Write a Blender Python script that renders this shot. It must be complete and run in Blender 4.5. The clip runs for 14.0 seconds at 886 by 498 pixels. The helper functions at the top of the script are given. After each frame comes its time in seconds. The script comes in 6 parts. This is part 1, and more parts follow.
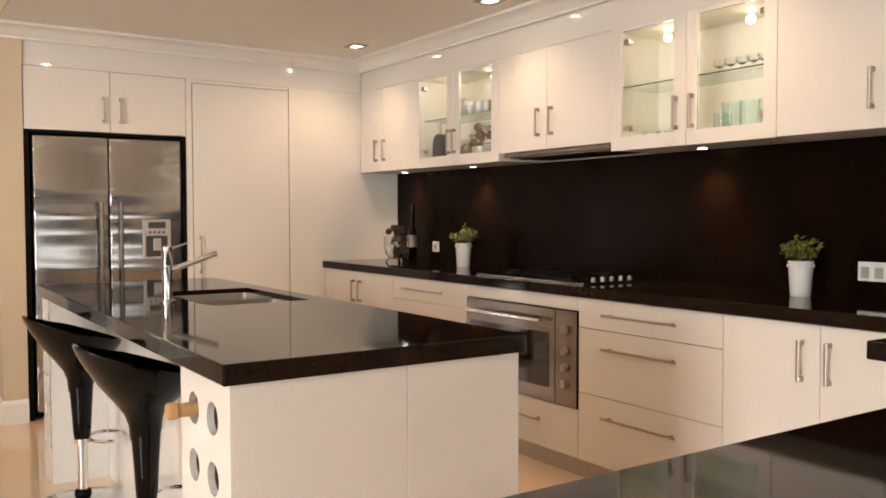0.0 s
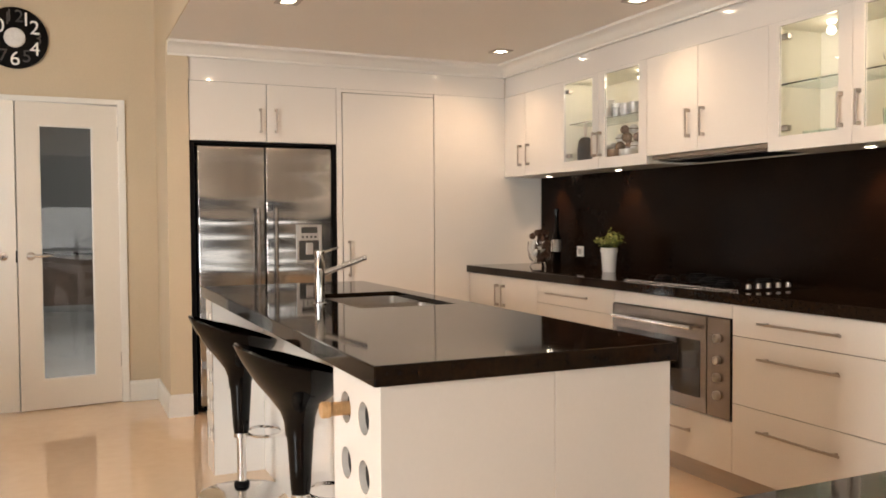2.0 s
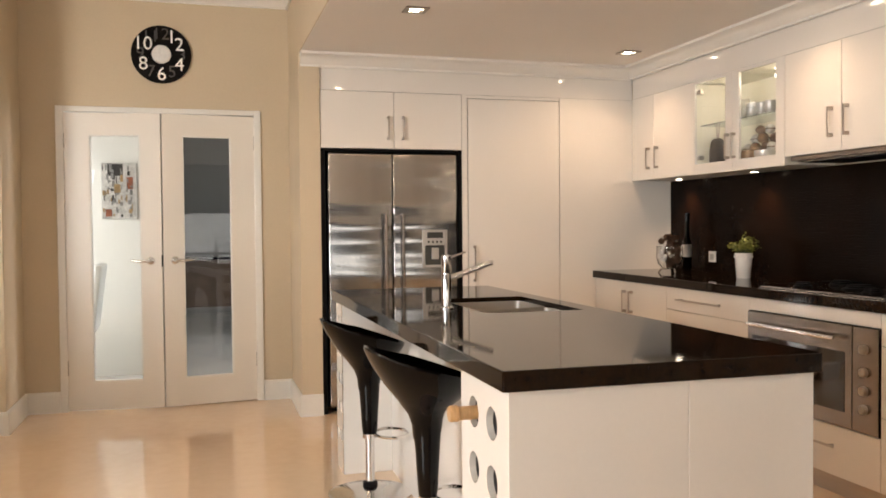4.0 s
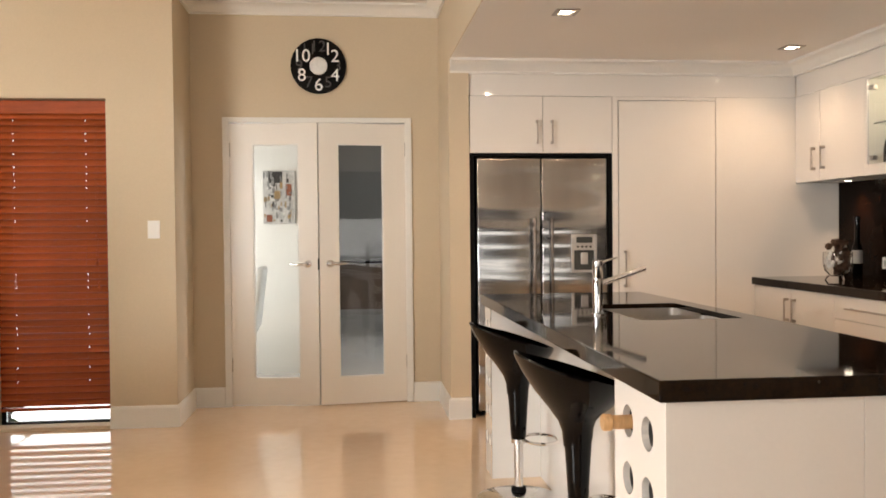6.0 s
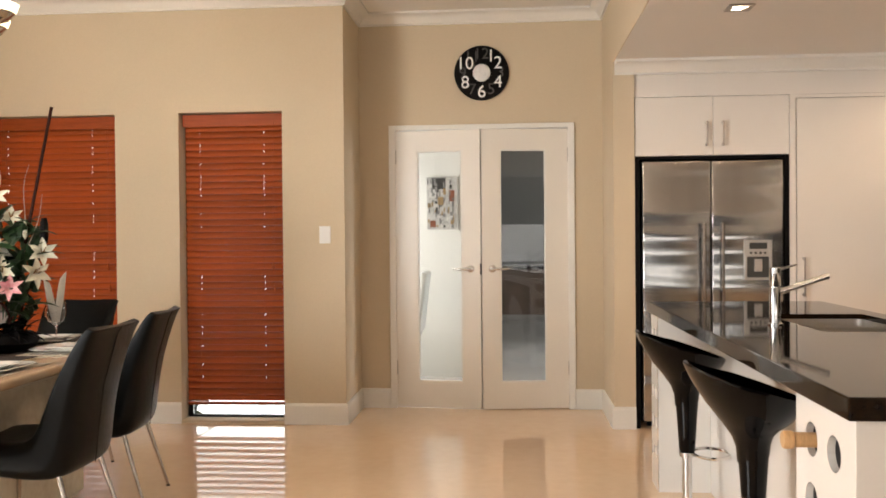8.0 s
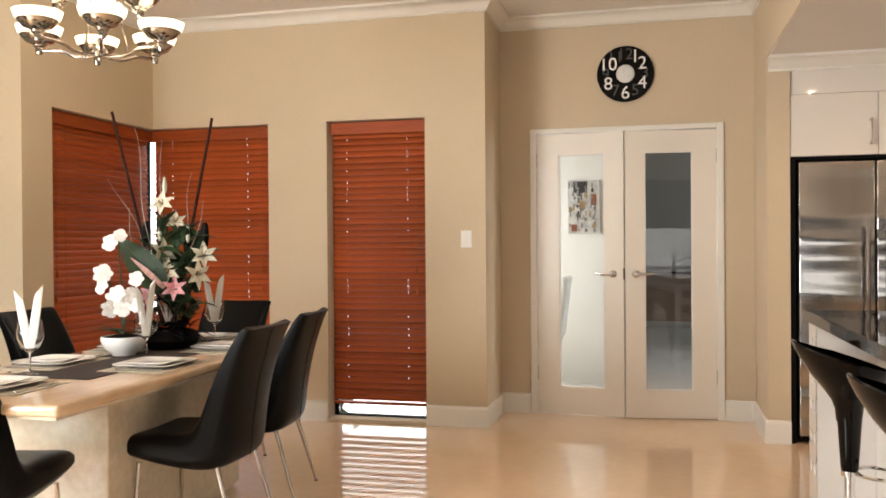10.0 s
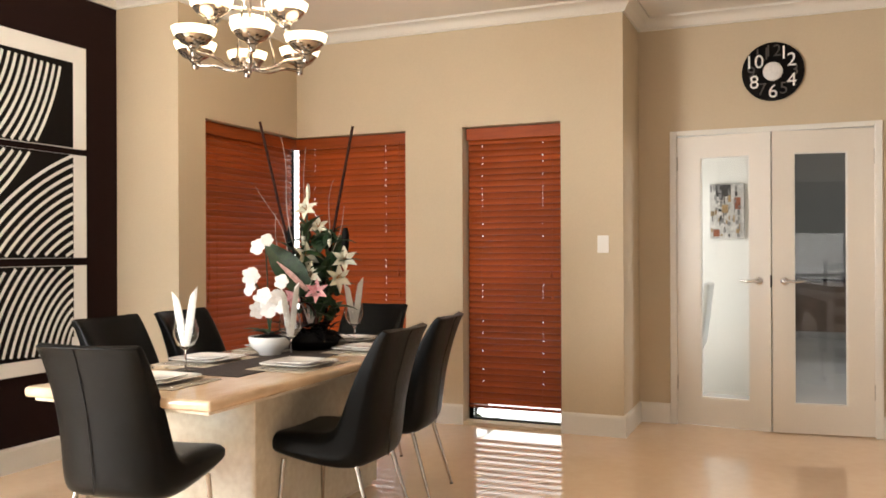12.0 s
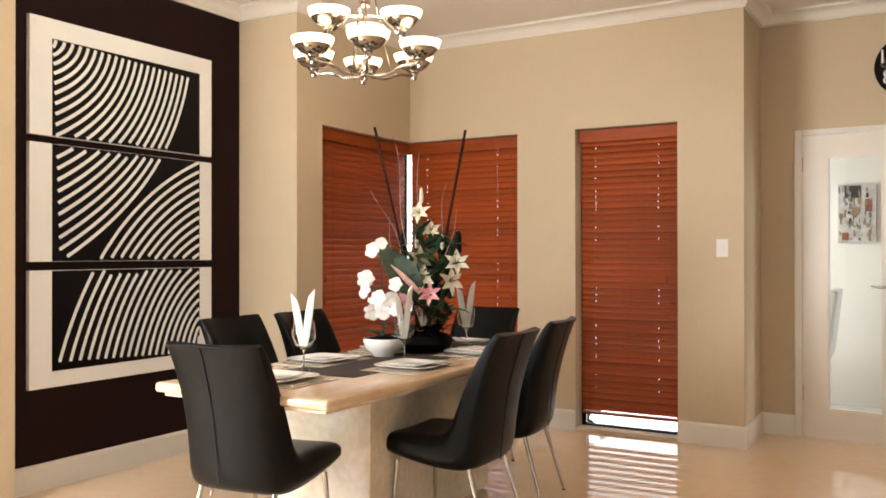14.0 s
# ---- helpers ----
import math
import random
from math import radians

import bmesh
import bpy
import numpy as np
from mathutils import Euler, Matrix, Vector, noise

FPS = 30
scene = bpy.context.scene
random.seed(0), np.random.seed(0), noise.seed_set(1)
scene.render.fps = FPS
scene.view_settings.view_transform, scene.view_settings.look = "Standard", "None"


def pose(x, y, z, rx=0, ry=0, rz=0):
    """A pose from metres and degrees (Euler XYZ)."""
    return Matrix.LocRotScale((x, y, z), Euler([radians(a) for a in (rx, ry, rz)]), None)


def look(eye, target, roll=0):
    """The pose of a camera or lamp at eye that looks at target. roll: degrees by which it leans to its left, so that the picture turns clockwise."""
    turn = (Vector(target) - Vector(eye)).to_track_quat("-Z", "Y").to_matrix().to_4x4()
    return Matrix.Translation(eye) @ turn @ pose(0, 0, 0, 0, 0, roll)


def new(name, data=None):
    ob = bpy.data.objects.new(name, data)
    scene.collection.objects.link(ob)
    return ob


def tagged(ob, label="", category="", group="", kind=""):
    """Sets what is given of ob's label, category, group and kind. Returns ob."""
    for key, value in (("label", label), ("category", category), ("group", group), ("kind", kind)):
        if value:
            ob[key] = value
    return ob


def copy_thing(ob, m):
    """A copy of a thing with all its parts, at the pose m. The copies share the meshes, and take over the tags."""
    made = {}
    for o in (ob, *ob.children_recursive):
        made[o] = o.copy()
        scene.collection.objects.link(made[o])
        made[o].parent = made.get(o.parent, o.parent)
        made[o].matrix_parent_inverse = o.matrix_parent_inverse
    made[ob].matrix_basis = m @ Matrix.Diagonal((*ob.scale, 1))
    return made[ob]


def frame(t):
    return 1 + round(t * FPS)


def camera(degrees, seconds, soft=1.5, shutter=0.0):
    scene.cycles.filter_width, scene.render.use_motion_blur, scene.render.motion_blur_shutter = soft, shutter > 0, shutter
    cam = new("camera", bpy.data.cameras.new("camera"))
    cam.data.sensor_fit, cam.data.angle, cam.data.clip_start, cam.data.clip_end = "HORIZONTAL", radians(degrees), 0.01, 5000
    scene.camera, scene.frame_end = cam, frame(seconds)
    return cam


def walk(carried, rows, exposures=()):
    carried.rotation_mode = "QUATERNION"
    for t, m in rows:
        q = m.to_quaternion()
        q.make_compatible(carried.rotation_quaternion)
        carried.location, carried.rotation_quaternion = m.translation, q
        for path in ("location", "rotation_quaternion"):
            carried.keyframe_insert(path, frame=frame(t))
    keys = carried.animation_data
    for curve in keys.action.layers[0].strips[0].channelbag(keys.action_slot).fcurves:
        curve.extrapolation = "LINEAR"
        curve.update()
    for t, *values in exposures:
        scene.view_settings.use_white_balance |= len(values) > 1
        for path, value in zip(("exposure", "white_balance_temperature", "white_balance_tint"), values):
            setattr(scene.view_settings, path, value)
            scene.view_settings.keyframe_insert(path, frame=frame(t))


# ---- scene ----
# light levels
EXPO = -0.97
DAY_SW, DAY_SE, DAY_W = 40, 40, 540
DOWN_W, SPOT_W, CAB_W, BOWL_E = 78, 24, 0.9, 6.5
import functools
import itertools

# ---------------- camera: a tripod pan, the lens a little ahead of the pivot ----------------
cam = camera(55.0, 14.0, soft=1.7)
PATH = [
    (0, 0.078, 0.054, -33.714, -2.310, 0.090), (0.5, 0.076, 0.056, -31.625, -2.231, 0.219),
    (1, 0.073, 0.060, -28.968, -2.129, 0.267), (1.5, 0.071, 0.063, -26.583, -2.044, 0.301),
    (2, 0.068, 0.066, -24.204, -1.970, 0.320), (2.5, 0.066, 0.068, -22.310, -1.874, 0.367),
    (5, 0.051, 0.079, -11.099, -1.382, 0.535), (5.5, 0.048, 0.082, -8.632, -1.281, 0.535),
    (6, 0.044, 0.084, -6.121, -1.180, 0.540), (6.5, 0.040, 0.085, -3.543, -1.074, 0.545),
    (7, 0.036, 0.087, -0.676, -0.944, 0.540), (7.5, 0.032, 0.089, 1.902, -0.845, 0.530),
    (8, 0.028, 0.090, 4.609, -0.720, 0.500), (10.5, 0.009, 0.094, 16.270, -0.259, 0.370),
    (11, 0.005, 0.094, 18.643, -0.152, 0.308), (11.5, 0.002, 0.095, 20.703, -0.088, 0.249),
    (12, -0.002, 0.095, 22.875, 0.015, 0.220), (12.5, -0.005, 0.094, 24.726, 0.078, 0.180),
    (13, -0.008, 0.094, 26.671, 0.146, 0.133), (13.5, -0.011, 0.094, 28.480, 0.207, 0.088),
    (14, -0.014, 0.093, 30.275, 0.268, 0.057)]
walk(cam, [(t, pose(x, y, 1.25, 90 + p, r, w)) for t, x, y, w, p, r in PATH],
     exposures=[(0, EXPO, 6400, 10), (14, EXPO, 6400, 10)])

# ---------------- world, sun, lamps ----------------
world = bpy.data.worlds.new("world")
scene.world = world
world.use_nodes = True
wn = world.node_tree.nodes
sky = wn.new("ShaderNodeTexSky")
sky.sky_type = "NISHITA"
sky.sun_disc = False
sky.sun_elevation, sky.sun_rotation = radians(57), radians(-50)
world.node_tree.links.new(sky.outputs[0], wn["Background"].inputs[0])
wn["Background"].inputs[1].default_value = 0.15


def lamp(name, kind, m, energy, color, **more):
    data = bpy.data.lights.new(name, kind)
    data.energy, data.color = energy, color
    if kind == "AREA":
        data.shape, data.size, data.size_y = "RECTANGLE", more["size"], more["size_y"]
    if kind == "SPOT":
        data.spot_size, data.spot_blend, data.shadow_soft_size = radians(more["cone"]), 0.9, 0.014
    if kind == "POINT":
        data.shadow_soft_size = more["soft"]
    if kind == "SUN":
        data.angle = radians(0.6)
    ob = new(name, data)
    ob.matrix_world = m
    return ob


WARM = (1.0, 0.67, 0.42)
DAY = (1.0, 0.955, 0.90)
lamp("sun", "SUN", look((-3, 2.5, 6), (0, 0, 0)), 4.5, (1.0, 0.93, 0.82))
# daylight in the openings behind the camera
lamp("daylight", "AREA", look((-1.6, -3.15, 1.25), (-1.6, 0, 1.2)), DAY_SW, DAY, size=2.5, size_y=2.2)
lamp("daylight", "AREA", look((1.7, -3.15, 1.0), (1.7, 0, 1.0)), DAY_SE, DAY, size=3.0, size_y=1.0)
lamp("daylight", "AREA", look((-4.05, 0.4, 1.25), (-2.5, 1.75, 0.1)), DAY_W, (0.99, 0.98, 0.96), size=1.9, size_y=1.9)
lamp("daylight", "AREA", look((-1.44, 7.0, 1.3), (0, 7.0, 0.6)), 22, DAY, size=0.8, size_y=1.8)
lamp("daylight", "AREA", look((3.45, 8.7, 1.2), (0.2, 8.7, 0.2)), 150, (0.96, 0.98, 1.0), size=1.4, size_y=1.8)
DOWN = [(1.16, 4.42), (2.79, 5.16), (2.81, 3.70), (2.81, 2.35), (1.16, 2.75)]
# the tilting lamps are turned a little towards the cabinet fronts
AIM = [(1.5, 5.2, 0.0), (2.35, 5.5, 0.2), (2.45, 3.6, 0), (2.45, 2.3, 0), (2.5, 3.0, 0.2)]
for (dx, dy), spot in zip(DOWN, AIM):
    lamp("downlight_beam", "SPOT", look((dx, dy, 2.372), spot), DOWN_W, WARM, cone=140)


# ---------------- materials ----------------
def mat(name, color, rough=0.5, metal=0.0, vary=0.08, scale=6.0, fine=90.0, bump=0.0, bump_scale=120.0, coat=0.0,
        color2=None, spec=0.5, stretch=(1, 1, 1), rough_vary=0.0, sheen=0.0, random_tint=0.0):
    """A surface whose colour wanders at two scales, with fine relief."""
    m = bpy.data.materials.new(name)
    m.use_nodes = True
    nt = m.node_tree
    n, link = nt.nodes, nt.links.new
    bsdf = n["Principled BSDF"]
    bsdf.inputs["Roughness"].default_value, bsdf.inputs["Metallic"].default_value = rough, metal
    bsdf.inputs["Coat Weight"].default_value, bsdf.inputs["Coat Roughness"].default_value = coat, 0.04
    bsdf.inputs["Specular IOR Level"].default_value = spec
    bsdf.inputs["Sheen Weight"].default_value = sheen
    co = n.new("ShaderNodeTexCoord")
    mp = n.new("ShaderNodeMapping")
    mp.inputs["Scale"].default_value = stretch
    link(co.outputs["Object"], mp.inputs[0])
    big, small = n.new("ShaderNodeTexNoise"), n.new("ShaderNodeTexNoise")
    big.inputs["Scale"].default_value, small.inputs["Scale"].default_value = scale, fine
    big.inputs["Detail"].default_value = 4
    link(mp.outputs[0], big.inputs[0]), link(mp.outputs[0], small.inputs[0])
    add = n.new("ShaderNodeMix")
    add.inputs[0].default_value = 0.4
    link(big.outputs["Fac"], add.inputs[2]), link(small.outputs["Fac"], add.inputs[3])
    ramp = n.new("ShaderNodeValToRGB")
    c2 = color2 or tuple(c * (1 - 2.2 * vary) for c in color)
    ramp.color_ramp.elements[0].position, ramp.color_ramp.elements[1].position = 0.33, 0.67
    ramp.color_ramp.elements[0].color, ramp.color_ramp.elements[1].color = (*c2, 1), (*color, 1)
    link(add.outputs[0], ramp.inputs[0])
    last = ramp.outputs[0]
    if random_tint:
        info, hsv, rng = n.new("ShaderNodeObjectInfo"), n.new("ShaderNodeHueSaturation"), n.new("ShaderNodeMapRange")
        rng.inputs[3].default_value, rng.inputs[4].default_value = 1 - random_tint, 1 + random_tint
        link(info.outputs["Random"], rng.inputs[0]), link(rng.outputs[0], hsv.inputs["Value"]), link(last, hsv.inputs["Color"])
        last = hsv.outputs[0]
    link(last, bsdf.inputs["Base Color"])
    if rough_vary:
        rr = n.new("ShaderNodeMapRange")
        rr.inputs[3].default_value, rr.inputs[4].default_value = max(rough - rough_vary, 0), rough + rough_vary
        link(big.outputs["Fac"], rr.inputs[0]), link(rr.outputs[0], bsdf.inputs["Roughness"])
    if bump:
        bt, bn = n.new("ShaderNodeTexNoise"), n.new("ShaderNodeBump")
        bt.inputs["Scale"].default_value, bn.inputs["Strength"].default_value = bump_scale, bump
        bn.inputs["Distance"].default_value = 0.01
        link(mp.outputs[0], bt.inputs[0]), link(bt.outputs["Fac"], bn.inputs["Height"]), link(bn.outputs[0], bsdf.inputs["Normal"])
    return m


def glow(name, color, strength):
    m = mat(name, (0.9, 0.88, 0.8), 0.3)
    b = m.node_tree.nodes["Principled BSDF"]
    b.inputs["Emission Color"].default_value, b.inputs["Emission Strength"].default_value = (*color, 1), strength
    return m


def glass(name, color=(1, 1, 1), rough=0.0):
    m = bpy.data.materials.new(name)
    m.use_nodes = True
    b = m.node_tree.nodes["Principled BSDF"]
    b.inputs["Base Color"].default_value, b.inputs["Roughness"].default_value = (*color, 1), rough
    b.inputs["Transmission Weight"].default_value, b.inputs["IOR"].default_value = 1.0, 1.45
    return m


M_WALL = mat("beige_wall_paint", (0.60, 0.493, 0.347), 0.75, vary=0.03, scale=1.5, bump=0.05, bump_scale=220)
M_DARKWALL = mat("dark_brown_wall_paint", (0.018, 0.0085, 0.0078), 0.6, spec=0.06, vary=0.06, scale=1.2, bump=0.05, bump_scale=200)
M_CEIL = mat("white_ceiling_paint", (0.80, 0.76, 0.70), 0.8, vary=0.02, scale=1.2, bump=0.03, bump_scale=200)
M_TRIM = mat("white_trim_gloss", (0.80, 0.77, 0.71), 0.3, vary=0.03, scale=3)
M_GLOSS = mat("white_gloss_lacquer", (0.77, 0.725, 0.665), 0.06, vary=0.015, scale=1.5, coat=0.6, bump=0.012, bump_scale=9)
M_CARC = mat("white_cabinet_board", (0.74, 0.71, 0.64), 0.4, vary=0.03)
M_KICK = mat("brushed_kickboard", (0.50, 0.42, 0.34), 0.35, metal=0.6, vary=0.06, stretch=(1, 0.05, 1))
M_GRANITE = mat("polished_black_granite", (0.004, 0.003, 0.003), 0.045, vary=0.3, scale=60, fine=420, color2=(0.020, 0.010, 0.004), spec=0.15)
M_DOORWHITE = mat("white_door_enamel", (0.78, 0.725, 0.645), 0.35, vary=0.02, scale=2)
M_NICKEL = mat("polished_nickel", (0.46, 0.41, 0.36), 0.16, metal=1, vary=0.05)
M_CHROME = mat("chrome", (0.70, 0.68, 0.66), 0.14, metal=1, vary=0.03)
M_HANDLE = mat("satin_nickel", (0.46, 0.41, 0.36), 0.32, metal=1, vary=0.05, stretch=(1, 1, 0.1))
M_BLACKGLOSS = mat("black_gloss_plastic", (0.002, 0.0015, 0.0015), 0.08, spec=0.18, vary=0.2)
M_BLACK = mat("matt_black_frame", (0.004, 0.003, 0.003), 0.6, spec=0.12, vary=0.2)
M_LEATHER = mat("black_leather", (0.0022, 0.0027, 0.0028), 0.36, spec=0.13, vary=0.2, scale=8, bump=0.12, bump_scale=420, rough_vary=0.06)
M_STITCH = mat("dark_seam_thread", (0.004, 0.004, 0.004), 0.9)
M_BLIND = mat("cedar_stained_slat", (0.36, 0.068, 0.012), 0.45, spec=0.18, vary=0.16, scale=10, fine=60, stretch=(0.4, 0.4, 6), random_tint=0.16)
M_CORD = mat("pale_blind_cord", (0.55, 0.40, 0.28), 0.8)
M_TABLE = mat("polished_beige_marble", (0.66, 0.50, 0.34), 0.09, vary=0.12, scale=5, fine=24, color2=(0.50, 0.34, 0.20), coat=0.3, stretch=(1, 0.35, 1))
M_PALEMARBLE = mat("cream_marble", (0.74, 0.67, 0.53), 0.14, vary=0.08, scale=6, fine=30, color2=(0.58, 0.49, 0.36), coat=0.3)
M_CERAMIC = mat("white_glazed_ceramic", (0.80, 0.78, 0.74), 0.12, vary=0.02, coat=0.5)
M_NAPKIN = mat("white_folded_napkin", (0.82, 0.80, 0.75), 0.85, vary=0.04, bump=0.15, bump_scale=500)
M_MAT = mat("woven_placemat", (0.62, 0.54, 0.42), 0.8, vary=0.25, scale=60, fine=300, bump=0.4, bump_scale=400)
M_RUNNER = mat("dark_table_runner", (0.035, 0.022, 0.018), 0.85, vary=0.2, bump=0.3, bump_scale=400)
M_STEM = mat("dark_stem", (0.040, 0.010, 0.006), 0.6, spec=0.15, vary=0.3, scale=30)
M_WILLOW = mat("pale_curly_willow", (0.42, 0.33, 0.27), 0.7, vary=0.2, scale=30)
M_LEAF = mat("dark_green_leaf", (0.024, 0.060, 0.016), 0.55, vary=0.3, scale=20, random_tint=0.3)
M_HERB = mat("yellow_green_herb", (0.30, 0.32, 0.06), 0.6, vary=0.35, scale=40)
M_PETAL = mat("cream_lily_petal", (0.76, 0.73, 0.58), 0.5, vary=0.10, scale=20)
M_PETALW = mat("white_orchid_petal", (0.82, 0.78, 0.74), 0.5, vary=0.06, scale=20)
M_PETALP = mat("pink_lily_petal", (0.62, 0.16, 0.20), 0.5, vary=0.2, scale=20, color2=(0.75, 0.50, 0.48))
M_STAMEN = mat("brown_stamen", (0.30, 0.14, 0.04), 0.7)
M_WOOD = mat("light_timber", (0.52, 0.30, 0.13), 0.5, vary=0.15, scale=12, stretch=(6, 1, 1))
# darkened to give the shade inside the bottle holes
M_DARKHOLE = mat("sleeve_board_shade_dark", (0.06, 0.055, 0.05), 0.7)
M_GLASS = glass("clear_glass")
M_WINE = glass("wine_glass", (0.98, 0.98, 0.97))
M_TEAL = glass("pale_teal_glass", (0.84, 0.94, 0.92), 0.05)
M_FIXGLASS = glow("frosted_lamp_glass", (1.0, 0.80, 0.50), BOWL_E)
M_LED = glow("lit_downlight_lens", (1.0, 0.85, 0.62), 60)
M_DISPLAY = mat("grey_display", (0.06, 0.06, 0.055), 0.2)
M_SILVERPL = mat("silver_plastic", (0.52, 0.50, 0.47), 0.35, metal=0.5)
M_BRONZE = mat("aged_bronze_glass", (0.10, 0.05, 0.02), 0.2, metal=0.6, vary=0.4, scale=40, color2=(0.35, 0.22, 0.12))
M_PINE = mat("pine_cone_scales", (0.13, 0.06, 0.03), 0.6, vary=0.4, scale=60, color2=(0.035, 0.02, 0.012))
M_FUR = mat("charcoal_wool", (0.022, 0.023, 0.025), 0.95, vary=0.5, scale=60, bump=1.0, bump_scale=160)
M_PAPER = mat("white_print_border", (0.85, 0.86, 0.86), 0.6, vary=0.02, scale=2)
M_INK = mat("black_print_ground", (0.0025, 0.0012, 0.0012), 0.5, spec=0.15, vary=0.1)
M_SWITCH = mat("white_switch_plastic", (0.82, 0.80, 0.76), 0.3, vary=0.01)
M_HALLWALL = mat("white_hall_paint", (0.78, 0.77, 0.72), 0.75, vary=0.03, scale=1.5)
# darker copy of the hall paint, the passage's shade in its colour
M_HALLDARK = mat("hall_paint_shade_grey", (0.28, 0.275, 0.26), 0.6, vary=0.1, scale=1.0)
M_PAVE = mat("pale_paving", (0.72, 0.71, 0.68), 0.8, vary=0.10, scale=2, bump=0.2)
# emission stands in for the overexposed daylight outside
M_BACKGLOW = glow("glowing_daylight_backdrop", (0.96, 0.99, 1.0), 5.5)
M_GREY = mat("grey_fabric", (0.72, 0.72, 0.68), 0.8, vary=0.05)

# polished floor tiles: a pale beige body with soft clouding and hairline joints
M_FLOOR = mat("polished_beige_porcelain", (0.84, 0.63, 0.44), 0.055, vary=0.05, scale=1.6, fine=14, color2=(0.77, 0.57, 0.39), coat=0.4, bump=0.0015, bump_scale=5)

# brushed steel with a slightly wavy sheet
M_STEEL = mat("brushed_stainless_steel", (0.46, 0.44, 0.42), 0.12, metal=1, vary=0.05, scale=3, fine=200, stretch=(4, 1, 0.04))
sn = M_STEEL.node_tree.nodes
wave_noise, wave_bump, wave_map, wave_co = (sn.new(k) for k in ("ShaderNodeTexNoise", "ShaderNodeBump", "ShaderNodeMapping", "ShaderNodeTexCoord"))
wave_map.inputs["Scale"].default_value = (0.22, 1.0, 1.7)
wave_noise.inputs["Scale"].default_value, wave_noise.inputs["Detail"].default_value = 2.2, 1.0
wave_bump.inputs["Strength"].default_value, wave_bump.inputs["Distance"].default_value = 1.0, 0.045
sl = M_STEEL.node_tree.links.new
sl(wave_co.outputs["Object"], wave_map.inputs[0]), sl(wave_map.outputs[0], wave_noise.inputs[0])
sl(wave_noise.outputs["Fac"], wave_bump.inputs["Height"]), sl(wave_bump.outputs[0], sn["Principled BSDF"].inputs["Normal"])
sn["Principled BSDF"].inputs["Anisotropic"].default_value = 0.9
sn["Principled BSDF"].inputs["Roughness"].default_value = 0.18
M_STEELPLAIN = mat("plain_stainless_steel", (0.33, 0.28, 0.24), 0.24, metal=1, vary=0.06, stretch=(1, 0.05, 1))
M_SINK = mat("satin_sink_steel", (0.66, 0.62, 0.57), 0.34, metal=1, vary=0.05)
M_OVENGLASS = mat("dark_oven_glass", (0.020, 0.012, 0.008), 0.04, coat=0.5, vary=0.1)


def splash_material():
    """Dark brown mosaic strips with fine recessed joints."""
    m = mat("dark_mosaic_strip_tile", (0.0105, 0.0048, 0.0022), 0.22, vary=0.15, scale=4, fine=40, color2=(0.005, 0.002, 0.001), spec=0.04, rough_vary=0.04)
    n, link = m.node_tree.nodes, m.node_tree.links.new
    co, sp, cb, br, bp = (n.new(k) for k in ("ShaderNodeTexCoord", "ShaderNodeSeparateXYZ", "ShaderNodeCombineXYZ", "ShaderNodeTexBrick", "ShaderNodeBump"))
    link(co.outputs["Object"], sp.inputs[0]), link(sp.outputs["Y"], cb.inputs["X"]), link(sp.outputs["Z"], cb.inputs["Y"]), link(cb.outputs[0], br.inputs[0])
    br.inputs["Scale"].default_value, br.inputs["Mortar Size"].default_value = 1.0, 0.0034
    br.inputs["Brick Width"].default_value, br.inputs["Row Height"].default_value = 0.11, 0.0145
    bp.inputs["Strength"].default_value, bp.inputs["Distance"].default_value, bp.invert = 1.0, 0.006, True
    link(br.outputs["Fac"], bp.inputs["Height"]), link(bp.outputs[0], n["Principled BSDF"].inputs["Normal"])
    return m


M_SPLASH = splash_material()


# ---------------- building helpers ----------------
def root(name, at, label, category, group="", kind=""):
    ob = new(name)
    ob.empty_display_size = 0.1
    ob.location = at
    return tagged(ob, label, category, group, kind)


def base_of(ob):
    p = Vector((0, 0, 0))
    while ob:
        p += ob.location
        ob = ob.parent
    return p


def mesh_of(name, bm, material, off=None, smooth=False):
    if off is not None:
        bmesh.ops.translate(bm, verts=bm.verts, vec=-off)
    me = bpy.data.meshes.new(name)
    bm.to_mesh(me)
    bm.free()
    me.materials.append(material)
    if smooth:
        me.shade_smooth()
        me.set_sharp_from_angle(angle=radians(38))
    return me


def part(name, bm, material, parent, label="", smooth=False):
    ob = new(name, mesh_of(name, bm, material, base_of(parent), smooth))
    ob.parent = parent
    if label:
        tagged(ob, label)
    return ob


def thing(name, bm, material, label, category, group="", kind="", smooth=False, at=None):
    p = Vector(at) if at else Vector((0, 0, 0))
    ob = new(name, mesh_of(name, bm, material, p, smooth))
    ob.location = p
    return tagged(ob, label, category, group, kind)


def structure(name, bm, material, label, category, smooth=False):
    return thing(name, bm, material, label, category, kind="structure", smooth=smooth)


def box(x0, x1, y0, y1, z0, z1, bevel=0.0, bm=None, seg=2):
    made = bmesh.new()
    bmesh.ops.create_cube(made, size=1.0, matrix=Matrix.LocRotScale(((x0 + x1) / 2, (y0 + y1) / 2, (z0 + z1) / 2), None, (abs(x1 - x0), abs(y1 - y0), abs(z1 - z0))))
    if bevel:
        bmesh.ops.bevel(made, geom=made.edges[:], offset=bevel, segments=seg, affect="EDGES", profile=0.5)
    return join(bm, made) if bm else made


def join(bm, *others):
    for o in others:
        me = bpy.data.meshes.new("tmp")
        o.to_mesh(me)
        o.free()
        bm.from_mesh(me)
        bpy.data.meshes.remove(me)
    return bm


def moved(bm, m):
    bmesh.ops.transform(bm, matrix=m, verts=bm.verts)
    return bm


